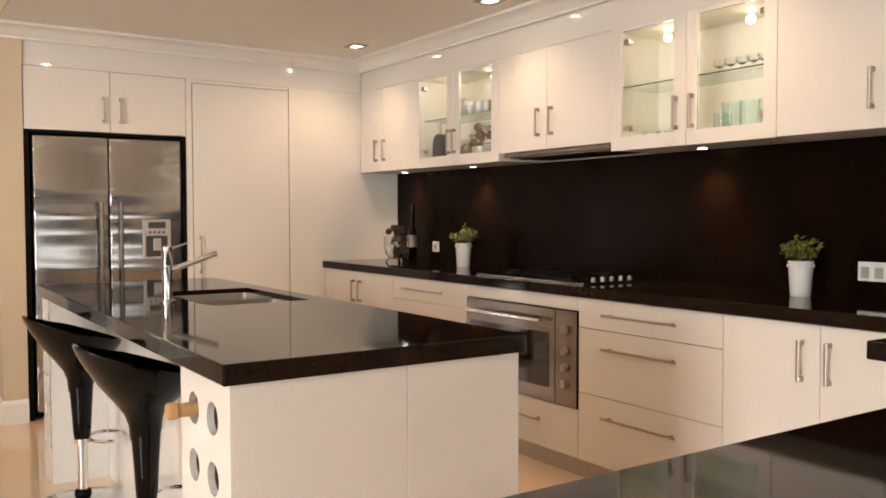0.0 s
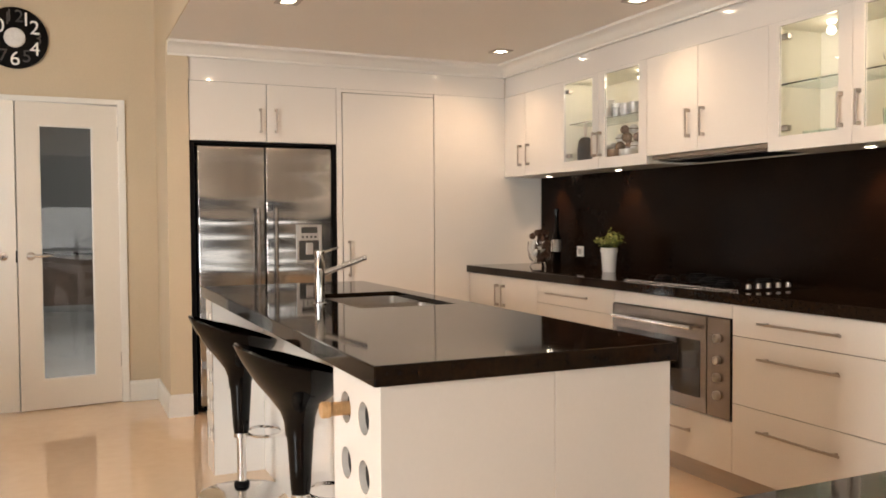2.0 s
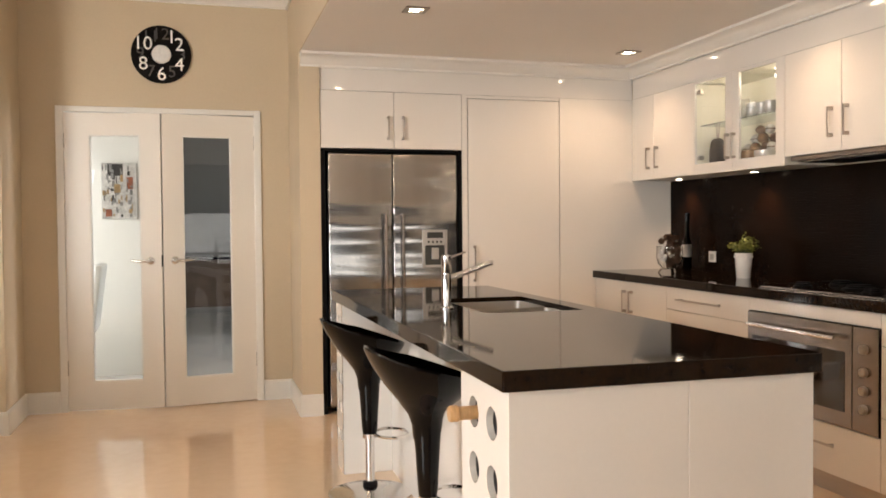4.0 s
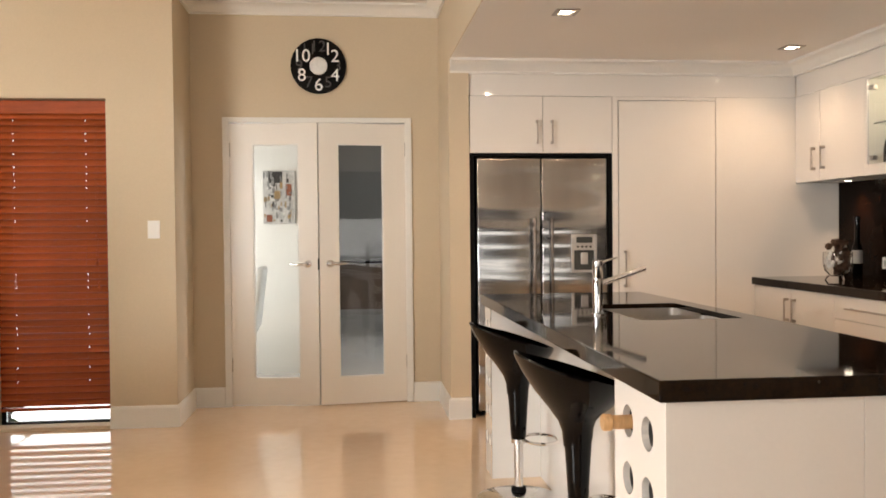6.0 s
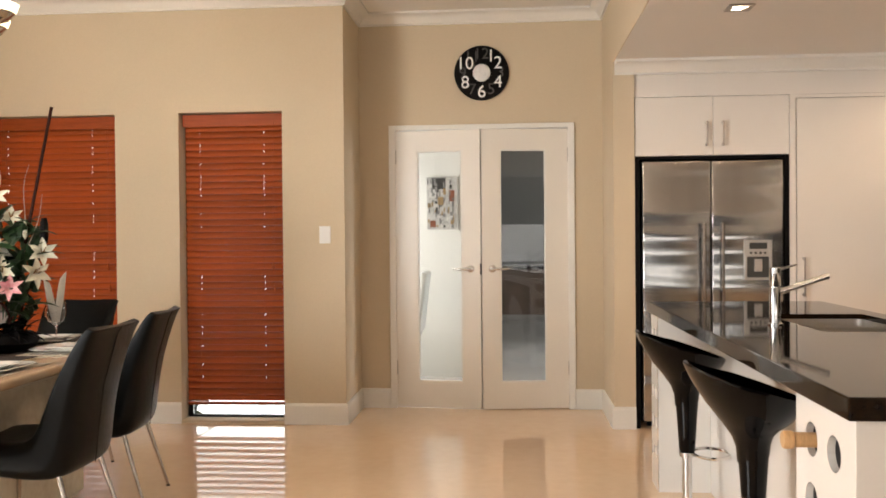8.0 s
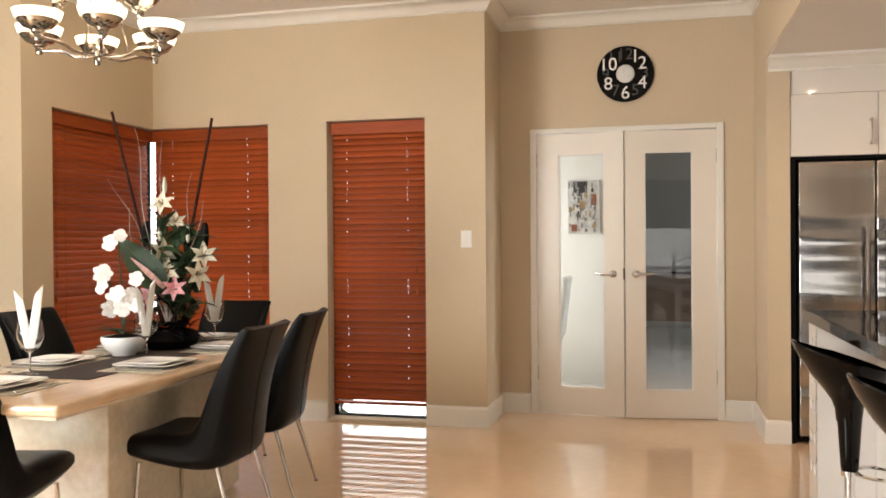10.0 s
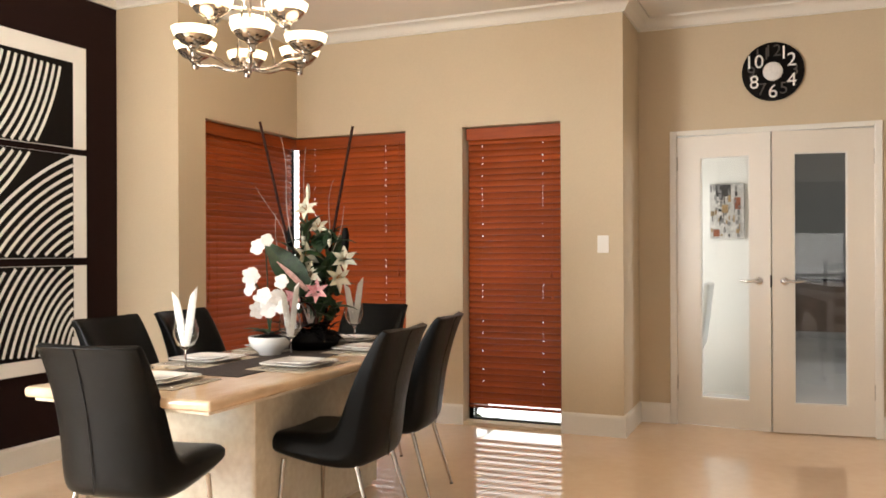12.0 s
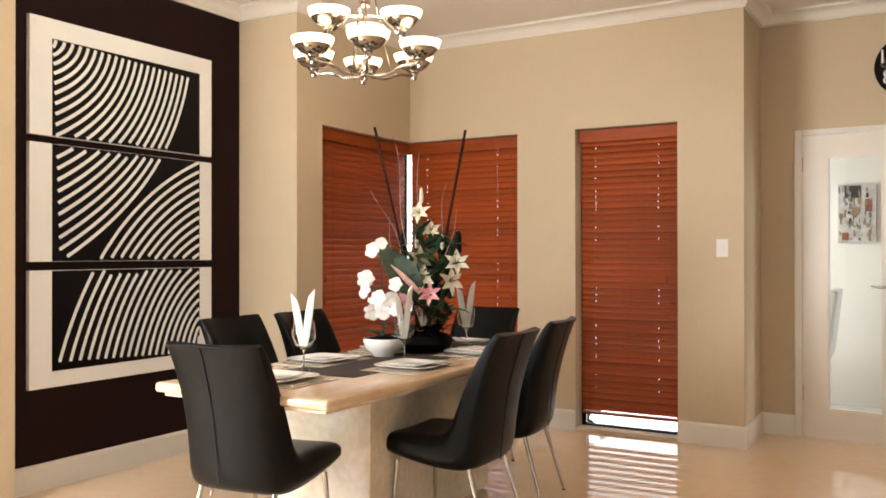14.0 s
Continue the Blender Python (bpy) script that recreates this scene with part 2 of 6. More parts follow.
def lathe(profile, at=(0, 0, 0), seg=28):
    """Revolves a profile of (radius, height) about the upright axis."""
    bm = bmesh.new()
    rings = []
    for r, z in profile:
        if r < 1e-5:
            rings.append([bm.verts.new((at[0], at[1], at[2] + z))])
        else:
            rings.append([bm.verts.new((at[0] + r * math.cos(a), at[1] + r * math.sin(a), at[2] + z)) for a in (2 * math.pi * k / seg for k in range(seg))])
    for a, b in zip(rings, rings[1:]):
        if len(a) == 1 and len(b) == 1:
            continue
        for k in range(seg):
            j = (k + 1) % seg
            if len(a) == 1:
                bm.faces.new((a[0], b[j], b[k]))
            elif len(b) == 1:
                bm.faces.new((a[k], a[j], b[0]))
            else:
                bm.faces.new((a[k], a[j], b[j], b[k]))
    bmesh.ops.recalc_face_normals(bm, faces=bm.faces[:])
    return bm


def tube(points, radii, seg=10, closed=False):
    """A round bar along points; radii a number or one for each point."""
    pts = [Vector(p) for p in points]
    radii = [radii] * len(pts) if isinstance(radii, (int, float)) else radii
    bm = bmesh.new()
    rings, n = [], len(pts)
    up = None
    for k, p in enumerate(pts):
        a = pts[(k - 1) % n] if closed or k > 0 else p
        b = pts[(k + 1) % n] if closed or k < n - 1 else p
        d = (b - a).normalized()
        if up is None:
            up = d.orthogonal().normalized()
        up = (up - d * up.dot(d)).normalized()
        side = d.cross(up)
        rings.append([bm.verts.new(p + radii[k] * (math.cos(2 * math.pi * j / seg) * up + math.sin(2 * math.pi * j / seg) * side)) for j in range(seg)])
    for a, b in zip(rings, rings[1:] + rings[:1] if closed else rings[1:]):
        for j in range(seg):
            bm.faces.new((a[j], a[(j + 1) % seg], b[(j + 1) % seg], b[j]))
    if not closed:
        bm.faces.new(rings[0][::-1])
        bm.faces.new(rings[-1])
    bmesh.ops.recalc_face_normals(bm, faces=bm.faces[:])
    return bm


def bezier(a, b, c, n=12):
    a, b, c = Vector(a), Vector(b), Vector(c)
    return [a * (1 - t) ** 2 + b * 2 * t * (1 - t) + c * t * t for t in (k / n for k in range(n + 1))]


def sweep_profile(profile, path):
    """A moulding: profile of (out, height) along a polyline of (x, y); out is to the left of the way."""
    bm = bmesh.new()
    rows, n = [], len(path)
    for k in range(n):
        p = Vector(path[k])
        d0 = (p - Vector(path[k - 1])).normalized() if k else (Vector(path[1]) - p).normalized()
        d1 = (Vector(path[k + 1]) - p).normalized() if k < n - 1 else d0
        n0, n1 = Vector((-d0.y, d0.x)), Vector((-d1.y, d1.x))
        m = (n0 + n1).normalized()
        m /= max(m.dot(n0), 0.3)
        rows.append([bm.verts.new((p.x + m.x * o, p.y + m.y * o, z)) for o, z in profile])
    for a, b in zip(rows, rows[1:]):
        for j in range(len(profile)):
            i = (j + 1) % len(profile)
            bm.faces.new((a[j], a[i], b[i], b[j]))
    bm.faces.new(rows[0])
    bm.faces.new(rows[-1][::-1])
    bmesh.ops.recalc_face_normals(bm, faces=bm.faces[:])
    return bm


def wall_with_holes(axis, at, thick, lo, hi, z0, z1, holes):
    """A wall across one axis, from at to at+thick, with openings (lo, hi, z0, z1) cut right through."""
    bm = bmesh.new()
    us = sorted({lo, hi, *(h[0] for h in holes), *(h[1] for h in holes)})
    zs = sorted({z0, z1, *(h[2] for h in holes), *(h[3] for h in holes)})
    us, zs = [u for u in us if lo <= u <= hi], [z for z in zs if z0 <= z <= z1]
    solid = {}
    for i in range(len(us) - 1):
        for j in range(len(zs) - 1):
            cu, cz = (us[i] + us[i + 1]) / 2, (zs[j] + zs[j + 1]) / 2
            solid[i, j] = not any(h[0] < cu < h[1] and h[2] < cz < h[3] for h in holes)
    vert = {}

    def v(i, j, s):
        if (i, j, s) not in vert:
            d = at + thick * s
            vert[i, j, s] = bm.verts.new((us[i], d, zs[j]) if axis == "y" else (d, us[i], zs[j]))
        return vert[i, j, s]
    for (i, j), full in solid.items():
        if not full:
            continue
        for s in (0, 1):
            bm.faces.new((v(i, j, s), v(i + 1, j, s), v(i + 1, j + 1, s), v(i, j + 1, s)))
        for di, dj, a, b in ((-1, 0, (0, 0), (0, 1)), (1, 0, (1, 0), (1, 1)), (0, -1, (0, 0), (1, 0)), (0, 1, (0, 1), (1, 1))):
            if not solid.get((i + di, j + dj), False):
                bm.faces.new((v(i + a[0], j + a[1], 0), v(i + b[0], j + b[1], 0), v(i + b[0], j + b[1], 1), v(i + a[0], j + a[1], 1)))
    bmesh.ops.recalc_face_normals(bm, faces=bm.faces[:])
    return bm


# ---------------- the setting ----------------
structure("floor", join(box(-4.3, 3.64, -3.3, 4.6, -0.12, 0.0), box(-3.66, 3.64, 4.6, 5.80, -0.12, 0.0), box(-1.29, 3.64, 5.80, 6.39, -0.12, 0.0)), M_FLOOR, "polished beige porcelain floor, mirror-like under the windows", "floor")
structure("wall_north", wall_with_holes("y", 6.33, 0.12, -1.29, 3.64, 0, 2.95, [(-0.835, 0.452, -1, 2.055)]), M_WALL, "beige painted wall round the double doors", "wall")
structure("wall_window", wall_with_holes("y", 5.74, 0.2, -3.81, -1.09, 0, 2.95, [(-4, -2.68, 0.02, 2.118), (-2.232, -1.513, 0.02, 2.12)]), M_WALL, "beige painted wall with two tall windows", "wall")
structure("wall_recess_side", box(-1.29, -1.09, 5.94, 6.33, 0, 2.95), M_WALL, "beige side of the door recess", "wall")
structure("wall_corner", wall_with_holes("x", -3.61, -0.2, 4.575, 5.74, 0, 2.95, [(4.64, 6, 0.02, 2.118)]), M_WALL, "beige side wall of the corner window", "wall")
structure("wall_corner_return", box(-4.31, -3.61, 4.375, 4.575, 0, 2.95), M_WALL, "beige return beside the dark feature wall", "wall")
structure("wall_feature", box(-4.31, -4.11, 2.665, 4.375, 0, 2.95), M_DARKWALL, "dark chocolate brown feature wall", "wall")
structure("wall_west_pier", box(-4.31, -3.97, 2.0, 2.665, 0, 2.95), M_WALL, "beige pier at the end of the dark wall", "wall")
# unseen walls; their dark brown is assumed, to lower bounce and reflections
structure("wall_west", wall_with_holes("x", -3.97, -0.34, -3.3, 1.999, 0, 2.95, [(-1.0, 1.4, 0.15, 2.3)]), M_DARKWALL, "unseen side wall with a wide window, dark brown to cut reflections", "wall")
structure("wall_south", wall_with_holes("y", -3.1, -0.2, -3.97, 3.64, 0, 2.95, [(-2.9, -0.3, 0.12, 2.35), (0.2, 3.2, 0.5, 1.5)]), M_DARKWALL, "unseen rear wall with wide glazed openings, dark brown to cut reflections", "wall")
structure("wall_east", box(3.44, 3.64, -3.1, 6.33, 0, 2.95), M_WALL, "beige wall behind the kitchen run", "wall")
structure("wall_pillar", box(0.69, 0.826, 5.69, 6.33, 0, 2.95), M_WALL, "narrow beige pillar beside the fridge", "wall")
structure("ceiling", box(-4.45, 0.78, -3.3, 6.45, 2.90, 3.0), M_CEIL, "white plaster ceiling over the dining room", "ceiling")
structure("ceiling_kitchen", box(0.697, 3.64, -3.1, 6.33, 2.382, 2.46), M_CEIL, "lower white plaster ceiling over the kitchen", "ceiling")
structure("ceiling_step", box(0.69, 0.78, -3.1, 5.69, 2.384, 2.90), M_WALL, "beige step between the two ceilings", "wall")

COVE = [(0, 2.815), (0.018, 2.815), (0.018, 2.828), (0.028, 2.836), (0.042, 2.858), (0.064, 2.876), (0.086, 2.884), (0.092, 2.884), (0.092, 2.9), (0, 2.9)]
structure("trim_cornice", sweep_profile(COVE, [(0.69, -3.1), (0.69, 6.33), (-1.09, 6.33), (-1.09, 5.74), (-3.61, 5.74), (-3.61, 4.375), (-4.11, 4.375), (-4.11, 2.665), (-3.97, 2.665), (-3.97, -3.1)]), M_TRIM, "white coved plaster cornice", "cornice", True)
COVEK = [(o * 1.15, 2.382 - (2.9 - z) * 1.0) for o, z in COVE]
structure("trim_cornice_kitchen", sweep_profile(COVEK, [(3.107, 0.8), (3.107, 5.705), (0.70, 5.705)]), M_TRIM, "white coved cornice above the kitchen cabinets", "cornice", True)
SKIRT = [(0, 0), (0.016, 0), (0.016, 0.125), (0.011, 0.137), (0.004, 0.143), (0, 0.143)]
for run in ([(0.826, 5.69), (0.69, 5.69), (0.69, 6.33), (0.488, 6.33)], [(-0.872, 6.33), (-1.09, 6.33), (-1.09, 5.74), (-1.512, 5.74)],
            [(-2.233, 5.74), (-2.679, 5.74)], [(-3.61, 4.64), (-3.61, 4.375), (-4.11, 4.375), (-4.11, 2.665)]):
    structure("baseboard", sweep_profile(SKIRT, run), M_TRIM, "white moulded skirting board", "skirting")

# outside: paving, added backdrops that glow in place of daylight, shrubs
structure("ground", box(-60, 60, -60, 60, -0.3, -0.13), M_PAVE, "pale concrete paving outside the windows", "ground")
structure("backdrop", box(-12, -1.56, 6.46, 6.54, -0.13, 3.2), M_BACKGLOW, "pale glowing backdrop close outside the windows, in place of bright daylight", "fence")
structure("backdrop_west", box(-7.2, -7.0, 2.0, 8.4, -0.13, 3.2), M_BACKGLOW, "pale glowing backdrop to the west, in place of bright daylight", "fence")


def leaf_blade(length, width, droop, seg=5):
    """A blade with a folded midrib, growing along +x."""
    bm = bmesh.new()
    rows = []
    for k in range(seg + 1):
        t = k / seg
        w = width * math.sin(math.pi * min(1, 0.12 + 0.88 * t) ** 0.8) * 0.5
        z = length * (0.35 * t - droop * t * t)
        rows.append([bm.verts.new((length * t, s * w, z + abs(s) * w * 0.35)) for s in (-1, 0, 1)])
    for a, b in zip(rows, rows[1:]):
        for j in (0, 1):
            bm.faces.new((a[j], a[j + 1], b[j + 1], b[j]))
    return bm


def shrub(at, height, count, seed):
    rng = random.Random(seed)
    r = root("garden_shrub", at, "small leafy green shrub outside the window", "shrub", "garden shrubs")
    stems, leaves = bmesh.new(), bmesh.new()
    for _ in range(7):
        a, tilt = rng.uniform(0, 6.28), rng.uniform(0.1, 0.5)
        top = Vector(at) + Vector((math.cos(a) * tilt * height, math.sin(a) * tilt * height, height * rng.uniform(0.7, 1)))
        pts = bezier(at, Vector(at) + Vector((0, 0, height * 0.5)), top, 6)
        join(stems, tube(pts, [0.0045 - 0.0005 * k for k in range(7)], 5))
        for _ in range(count):
            p = pts[rng.randint(2, 6)]
            m = Matrix.Translation(p) @ pose(0, 0, 0, rng.uniform(-40, 40), rng.uniform(-50, 30), rng.uniform(0, 360))
            join(leaves, moved(leaf_blade(rng.uniform(0.08, 0.18), 0.045, 0.5, 3), m))
    part("trunk", stems, M_STEM, r)
    part("crown", leaves, M_LEAF, r)


for k, (sx, sy) in enumerate(((-2.36, 6.29), (-3.0, 6.25), (-4.3, 5.3))):
    shrub((sx, sy, -0.13), 0.30 + 0.08 * (k % 2), 3, k)


# ---------------- windows with timber blinds ----------------
def plain_pane(ob):
    ob.visible_shadow = False
    return ob


def window(name, x0, x1, y, axis="y", label="tall window in a dark aluminium frame", z0=0.02, z1=2.118, lo=0.035, hi=0.035):
    """A frame and a pane in an opening; for axis x, x0..x1 run along y."""
    r = root(name, ((x0 + x1) / 2, y, z0) if axis == "y" else (y, (x0 + x1) / 2, z0), label, "window", kind="structure")
    d = 0.05

    def b(u0, u1, v0, v1, dep=d):
        return box(u0, u1, y, y + dep, v0, v1) if axis == "y" else box(y, y + dep, u0, u1, v0, v1)
    f = b(x0, x0 + lo, z0, z1)
    join(f, b(x1 - hi, x1, z0, z1), b(x0 + lo, x1 - hi, z0, z0 + 0.012), b(x0 + lo, x1 - hi, z1 - 0.035, z1))
    part("window_frame", f, M_BLACK, r)
    plain_pane(part("pane", b(x0 + lo, x1 - hi, z0 + 0.012, z1 - 0.035, 0.006), M_GLASS, r))


window("window_1", -2.23, -1.515, 5.86)
window("window_2", -3.755, -2.682, 5.86, lo=0.012)
window("window_3", 4.642, 5.855, -3.77, "x", hi=0.002)
window("window_4", -2.88, -0.32, -3.27, z0=0.12, z1=2.35, label="wide glazed opening to the terrace")
window("window_5", 0.22, 3.18, -3.27, z0=0.5, z1=1.5, label="wide glazed opening to the terrace")
window("window_6", -0.98, 1.38, -4.27, "x", z0=0.15, z1=2.3, label="wide window to the side garden")


def slat_mesh(length, axis, holes, tilt):
    """A gently crowned slat with two routed cord holes."""
    bm = bmesh.new()
    w, th, n = 0.0555, 0.003, 4
    us = [-length / 2]
    for h in holes:
        us += [h - 0.0022, h + 0.0022]
    us.append(length / 2)
    grid = {}
    for i, u in enumerate(us):
        for k in range(n + 1):
            for s in (0, 1):
                grid[i, k, s] = bm.verts.new((u, w * (k / n - 0.5), 0.0075 * (1 - (2 * k / n - 1) ** 2) + th * s))
    for i in range(len(us) - 1):
        for k in range(n):
            if i % 2 and k == 2:
                continue
            for s in (0, 1):
                bm.faces.new((grid[i, k, s], grid[i + 1, k, s], grid[i + 1, k + 1, s], grid[i, k + 1, s]))
        for k in (0, n):
            bm.faces.new((grid[i, k, 0], grid[i + 1, k, 0], grid[i + 1, k, 1], grid[i, k, 1]))
    for i in (0, len(us) - 1):
        for k in range(n):
            bm.faces.new((grid[i, k, 0], grid[i, k + 1, 0], grid[i, k + 1, 1], grid[i, k, 1]))
    bmesh.ops.recalc_face_normals(bm, faces=bm.faces[:])
    return moved(bm, pose(0, 0, 0, tilt, 0, 0 if axis == "y" else 90))


TILT = 48
PITCH = 0.0432


def blind(x0, x1, at, axis, bottom, label, side_wand):
    """A timber venetian blind hung in an opening, slats almost shut; for axis x it hangs across y."""
    mid, length = (x0 + x1) / 2, x1 - x0

    def p(u, d, z):
        return (u, at + d, z) if axis == "y" else (at - d, u, z)

    def b(u0, u1, d0, d1, z0, z1, bev=0.003):
        return box(u0, u1, at + d0, at + d1, z0, z1, bev) if axis == "y" else box(at - d1, at - d0, u0, u1, z0, z1, bev)
    r = root("timber_blind", p(mid, 0.02, bottom), label, "blind", "timber blinds")
    part("valance", b(x0, x1 + (0.048 if axis == "x" else 0), -0.012, 0.004, 2.028, 2.113), M_BLIND, r)
    part("headrail", b(x0 + 0.01, x1 - 0.01, 0.01, 0.055, 2.055, 2.1), M_BLIND, r)
    part("bottom_rail", b(x0 + 0.008, x1 - 0.008, 0.002, 0.048, bottom, bottom + 0.018), M_BLIND, r)
    tilt = TILT if side_wand is not None and length < 0.8 else TILT + 7
    holed = mesh_of("slat", slat_mesh(length - 0.02, axis, (-0.34 * length, 0.30 * length), tilt), M_BLIND)
    plain = mesh_of("slat", slat_mesh(length - 0.02, axis, (), tilt), M_BLIND)
    z, k = bottom + 0.05, 0
    while z < 2.04:
        s = new("slat", holed if random.random() < 0.45 else plain)
        s.parent = r
        s.location = Vector(p(mid, 0.026, z)) - r.location
        s.rotation_euler = (radians(random.uniform(-1.5, 1.5)), 0, radians(random.uniform(-0.12, 0.12))) if axis == "y" else (0, radians(random.uniform(-1.5, 1.5)), 0)
        if axis == "y" and length < 0.8 and abs(z - 0.58) < PITCH / 2:
            s.rotation_euler = (radians(-9), 0, 0)
        elif axis == "y" and length < 0.8 and z < 0.95:
            s.rotation_euler = (radians(random.uniform(-2.5, -1.0)), 0, 0)
        elif z > 1.1:
            shut = radians((z - 1.1) * 13 + random.uniform(-0.8, 0.8))
            s.rotation_euler = (shut, 0, 0) if axis == "y" else (0, shut, 0)
        z += PITCH
        k += 1
    for u in (x0 + 0.16 * length, x1 - 0.2 * length):
        for d in (-0.001, 0.05):
            part("ladder_cord", tube([p(u, d, bottom + 0.01), p(u, d, 2.06)], 0.0012, 5), M_BLIND, r)
    for off, low in ((0, 0.95), (0.012, 1.1)):
        u = x1 - 0.06 - off if side_wand else x0 + 0.07 + off
        c = part("pull_cord", tube([p(u, -0.016, low), p(u, -0.016, 2.05)], 0.0012, 5), M_BLIND, r)
        part("tassel", lathe([(0.002, 0.05), (0.007, 0.03), (0.010, 0.0), (0, 0.0)], p(u, -0.016, low - 0.05), 10), M_BLIND, r)
    return r


blind(-2.222, -1.523, 5.80, "y", 0.115, "lowered cedar-red timber venetian blind, a gap of daylight below it", True)
blind(-3.652, -2.69, 5.80, "y", 0.115, "lowered cedar-red timber venetian blind of the corner window", True)
blind(4.65, 5.785, -3.67, "x", 0.115, "lowered cedar-red timber venetian blind of the corner window", False)


# ---------------- double doors and the hall behind ----------------
fr = root("door_1", (-0.19, 6.33, 0), "white double doors with tall glass panes, slightly ajar", "double door", kind="structure")
f = box(-0.87, -0.822, 6.312, 6.45, 0, 2.082, 0.004)
join(f, box(0.438, 0.486, 6.312, 6.45, 0, 2.082, 0.004), box(-0.822, 0.438, 6.312, 6.45, 2.045, 2.082, 0.004))
part("door_frame", f, M_TRIM, fr)


def leaf_door(hinge_x, way, name):
    """One leaf, 0.62 m wide, turned about its hinge so that its free edge stands into the room."""
    w, th = 0.6325, 0.036
    m = Matrix.Translation((hinge_x, 6.365, 0)) @ pose(0, 0, 0, 0, 0, -way * 7.5)

    def lb(u0, u1, d0, d1, z0, z1, bev=0.0):
        return moved(box(min(way * u0, way * u1), max(way * u0, way * u1), d0, d1, z0, z1, bev), m)
    g0, g1, z0, z1 = 0.165, 0.497, 0.20, 1.888
    body = lb(0, g0, -th, 0, 0.008, 2.036)
    join(body, lb(g1, w, -th, 0, 0.008, 2.036), lb(g0, g1, -th, 0, 0.008, z0), lb(g0, g1, -th, 0, z1, 2.036))
    leaf = part("leaf", body, M_DOORWHITE, fr)
    for u0, u1, v0, v1 in ((g0, g0 + 0.008, z0, z1), (g1 - 0.008, g1, z0, z1), (g0 + 0.008, g1 - 0.008, z0, z0 + 0.008), (g0 + 0.008, g1 - 0.008, z1 - 0.008, z1)):
        part("glazing_bead", lb(u0, u1, -th + 0.006, -0.006, v0, v1), M_TRIM, leaf)
    plain_pane(part("pane", lb(g0 + 0.008, g1 - 0.008, -th / 2 - 0.003, -th / 2 + 0.003, z0 + 0.008, z1 - 0.008), M_GLASS, leaf))
    u = w - 0.075
    rose = lathe([(0, 0), (0.026, 0), (0.026, 0.006), (0.020, 0.010), (0.011, 0.012), (0.011, 0.045), (0, 0.045)], seg=20)
    part("handle_rose", moved(rose, m @ Matrix.Translation((way * u, -th, 1.026)) @ pose(0, 0, 0, 90, 0, 0)), M_CHROME, leaf)
    lever = tube([(way * u, -th - 0.045, 1.026), (way * (u - 0.03), -th - 0.05, 1.028), (way * (u - 0.07), -th - 0.05, 1.024), (way * (u - 0.12), -th - 0.046, 1.030)], [0.011, 0.0105, 0.009, 0.007], 10)
    part("lever", moved(lever, m), M_CHROME, leaf, smooth=True)
    for z in (0.25, 1.80):
        part("hinge", moved(lathe([(0, 0), (0.008, 0), (0.008, 0.10), (0, 0.10)], (way * 0.0, -th - 0.004, z), 10), m), M_HANDLE, leaf)
    if way > 0:
        part("latch", lb(w - 0.003, w + 0.004, -th - 0.006, -th + 0.012, 0.985, 1.065), M_BLACK, leaf)


leaf_door(-0.819, 1, "leaf")
leaf_door(0.436, -1, "leaf")

structure("floor_hall", box(-1.5, 3.64, 6.39, 13.2, -0.12, -0.002), mat("pale_hall_tile", (0.74, 0.73, 0.70), 0.12, vary=0.04, scale=2, coat=0.3), "pale glossy tiled hall floor", "floor")
structure("wall_hall_west", wall_with_holes("x", -1.38, -0.12, 6.45, 7.75, -0.002, 2.6, [(6.6, 7.4, 0.3, 2.2)]), M_HALLWALL, "white hall wall with a window", "wall")
structure("wall_hall_end", box(-1.5, -0.33, 7.75, 7.87, -0.002, 2.6), M_HALLWALL, "white hall wall", "wall")
# passage walls get the darkened paint for their shade
structure("wall_hall_inner", box(-0.45, -0.33, 7.87, 13.0, -0.002, 2.6), M_HALLDARK, "passage wall, its shade put into a grey colour", "wall")
structure("wall_hall_far", box(-0.45, 3.64, 13.0, 13.12, -0.002, 2.6), M_HALLDARK, "far hall wall, its shade put into a grey colour", "wall")
structure("wall_hall_east", wall_with_holes("x", 3.5, 0.14, 6.45, 13.0, -0.002, 2.6, [(8.0, 9.4, 0.3, 2.1)]), M_HALLDARK, "east hall wall, its shade put into a grey colour", "wall")
structure("ceiling_hall", box(-1.5, 3.64, 6.45, 13.12, 2.6, 2.7), M_CEIL, "white hall ceiling", "ceiling")


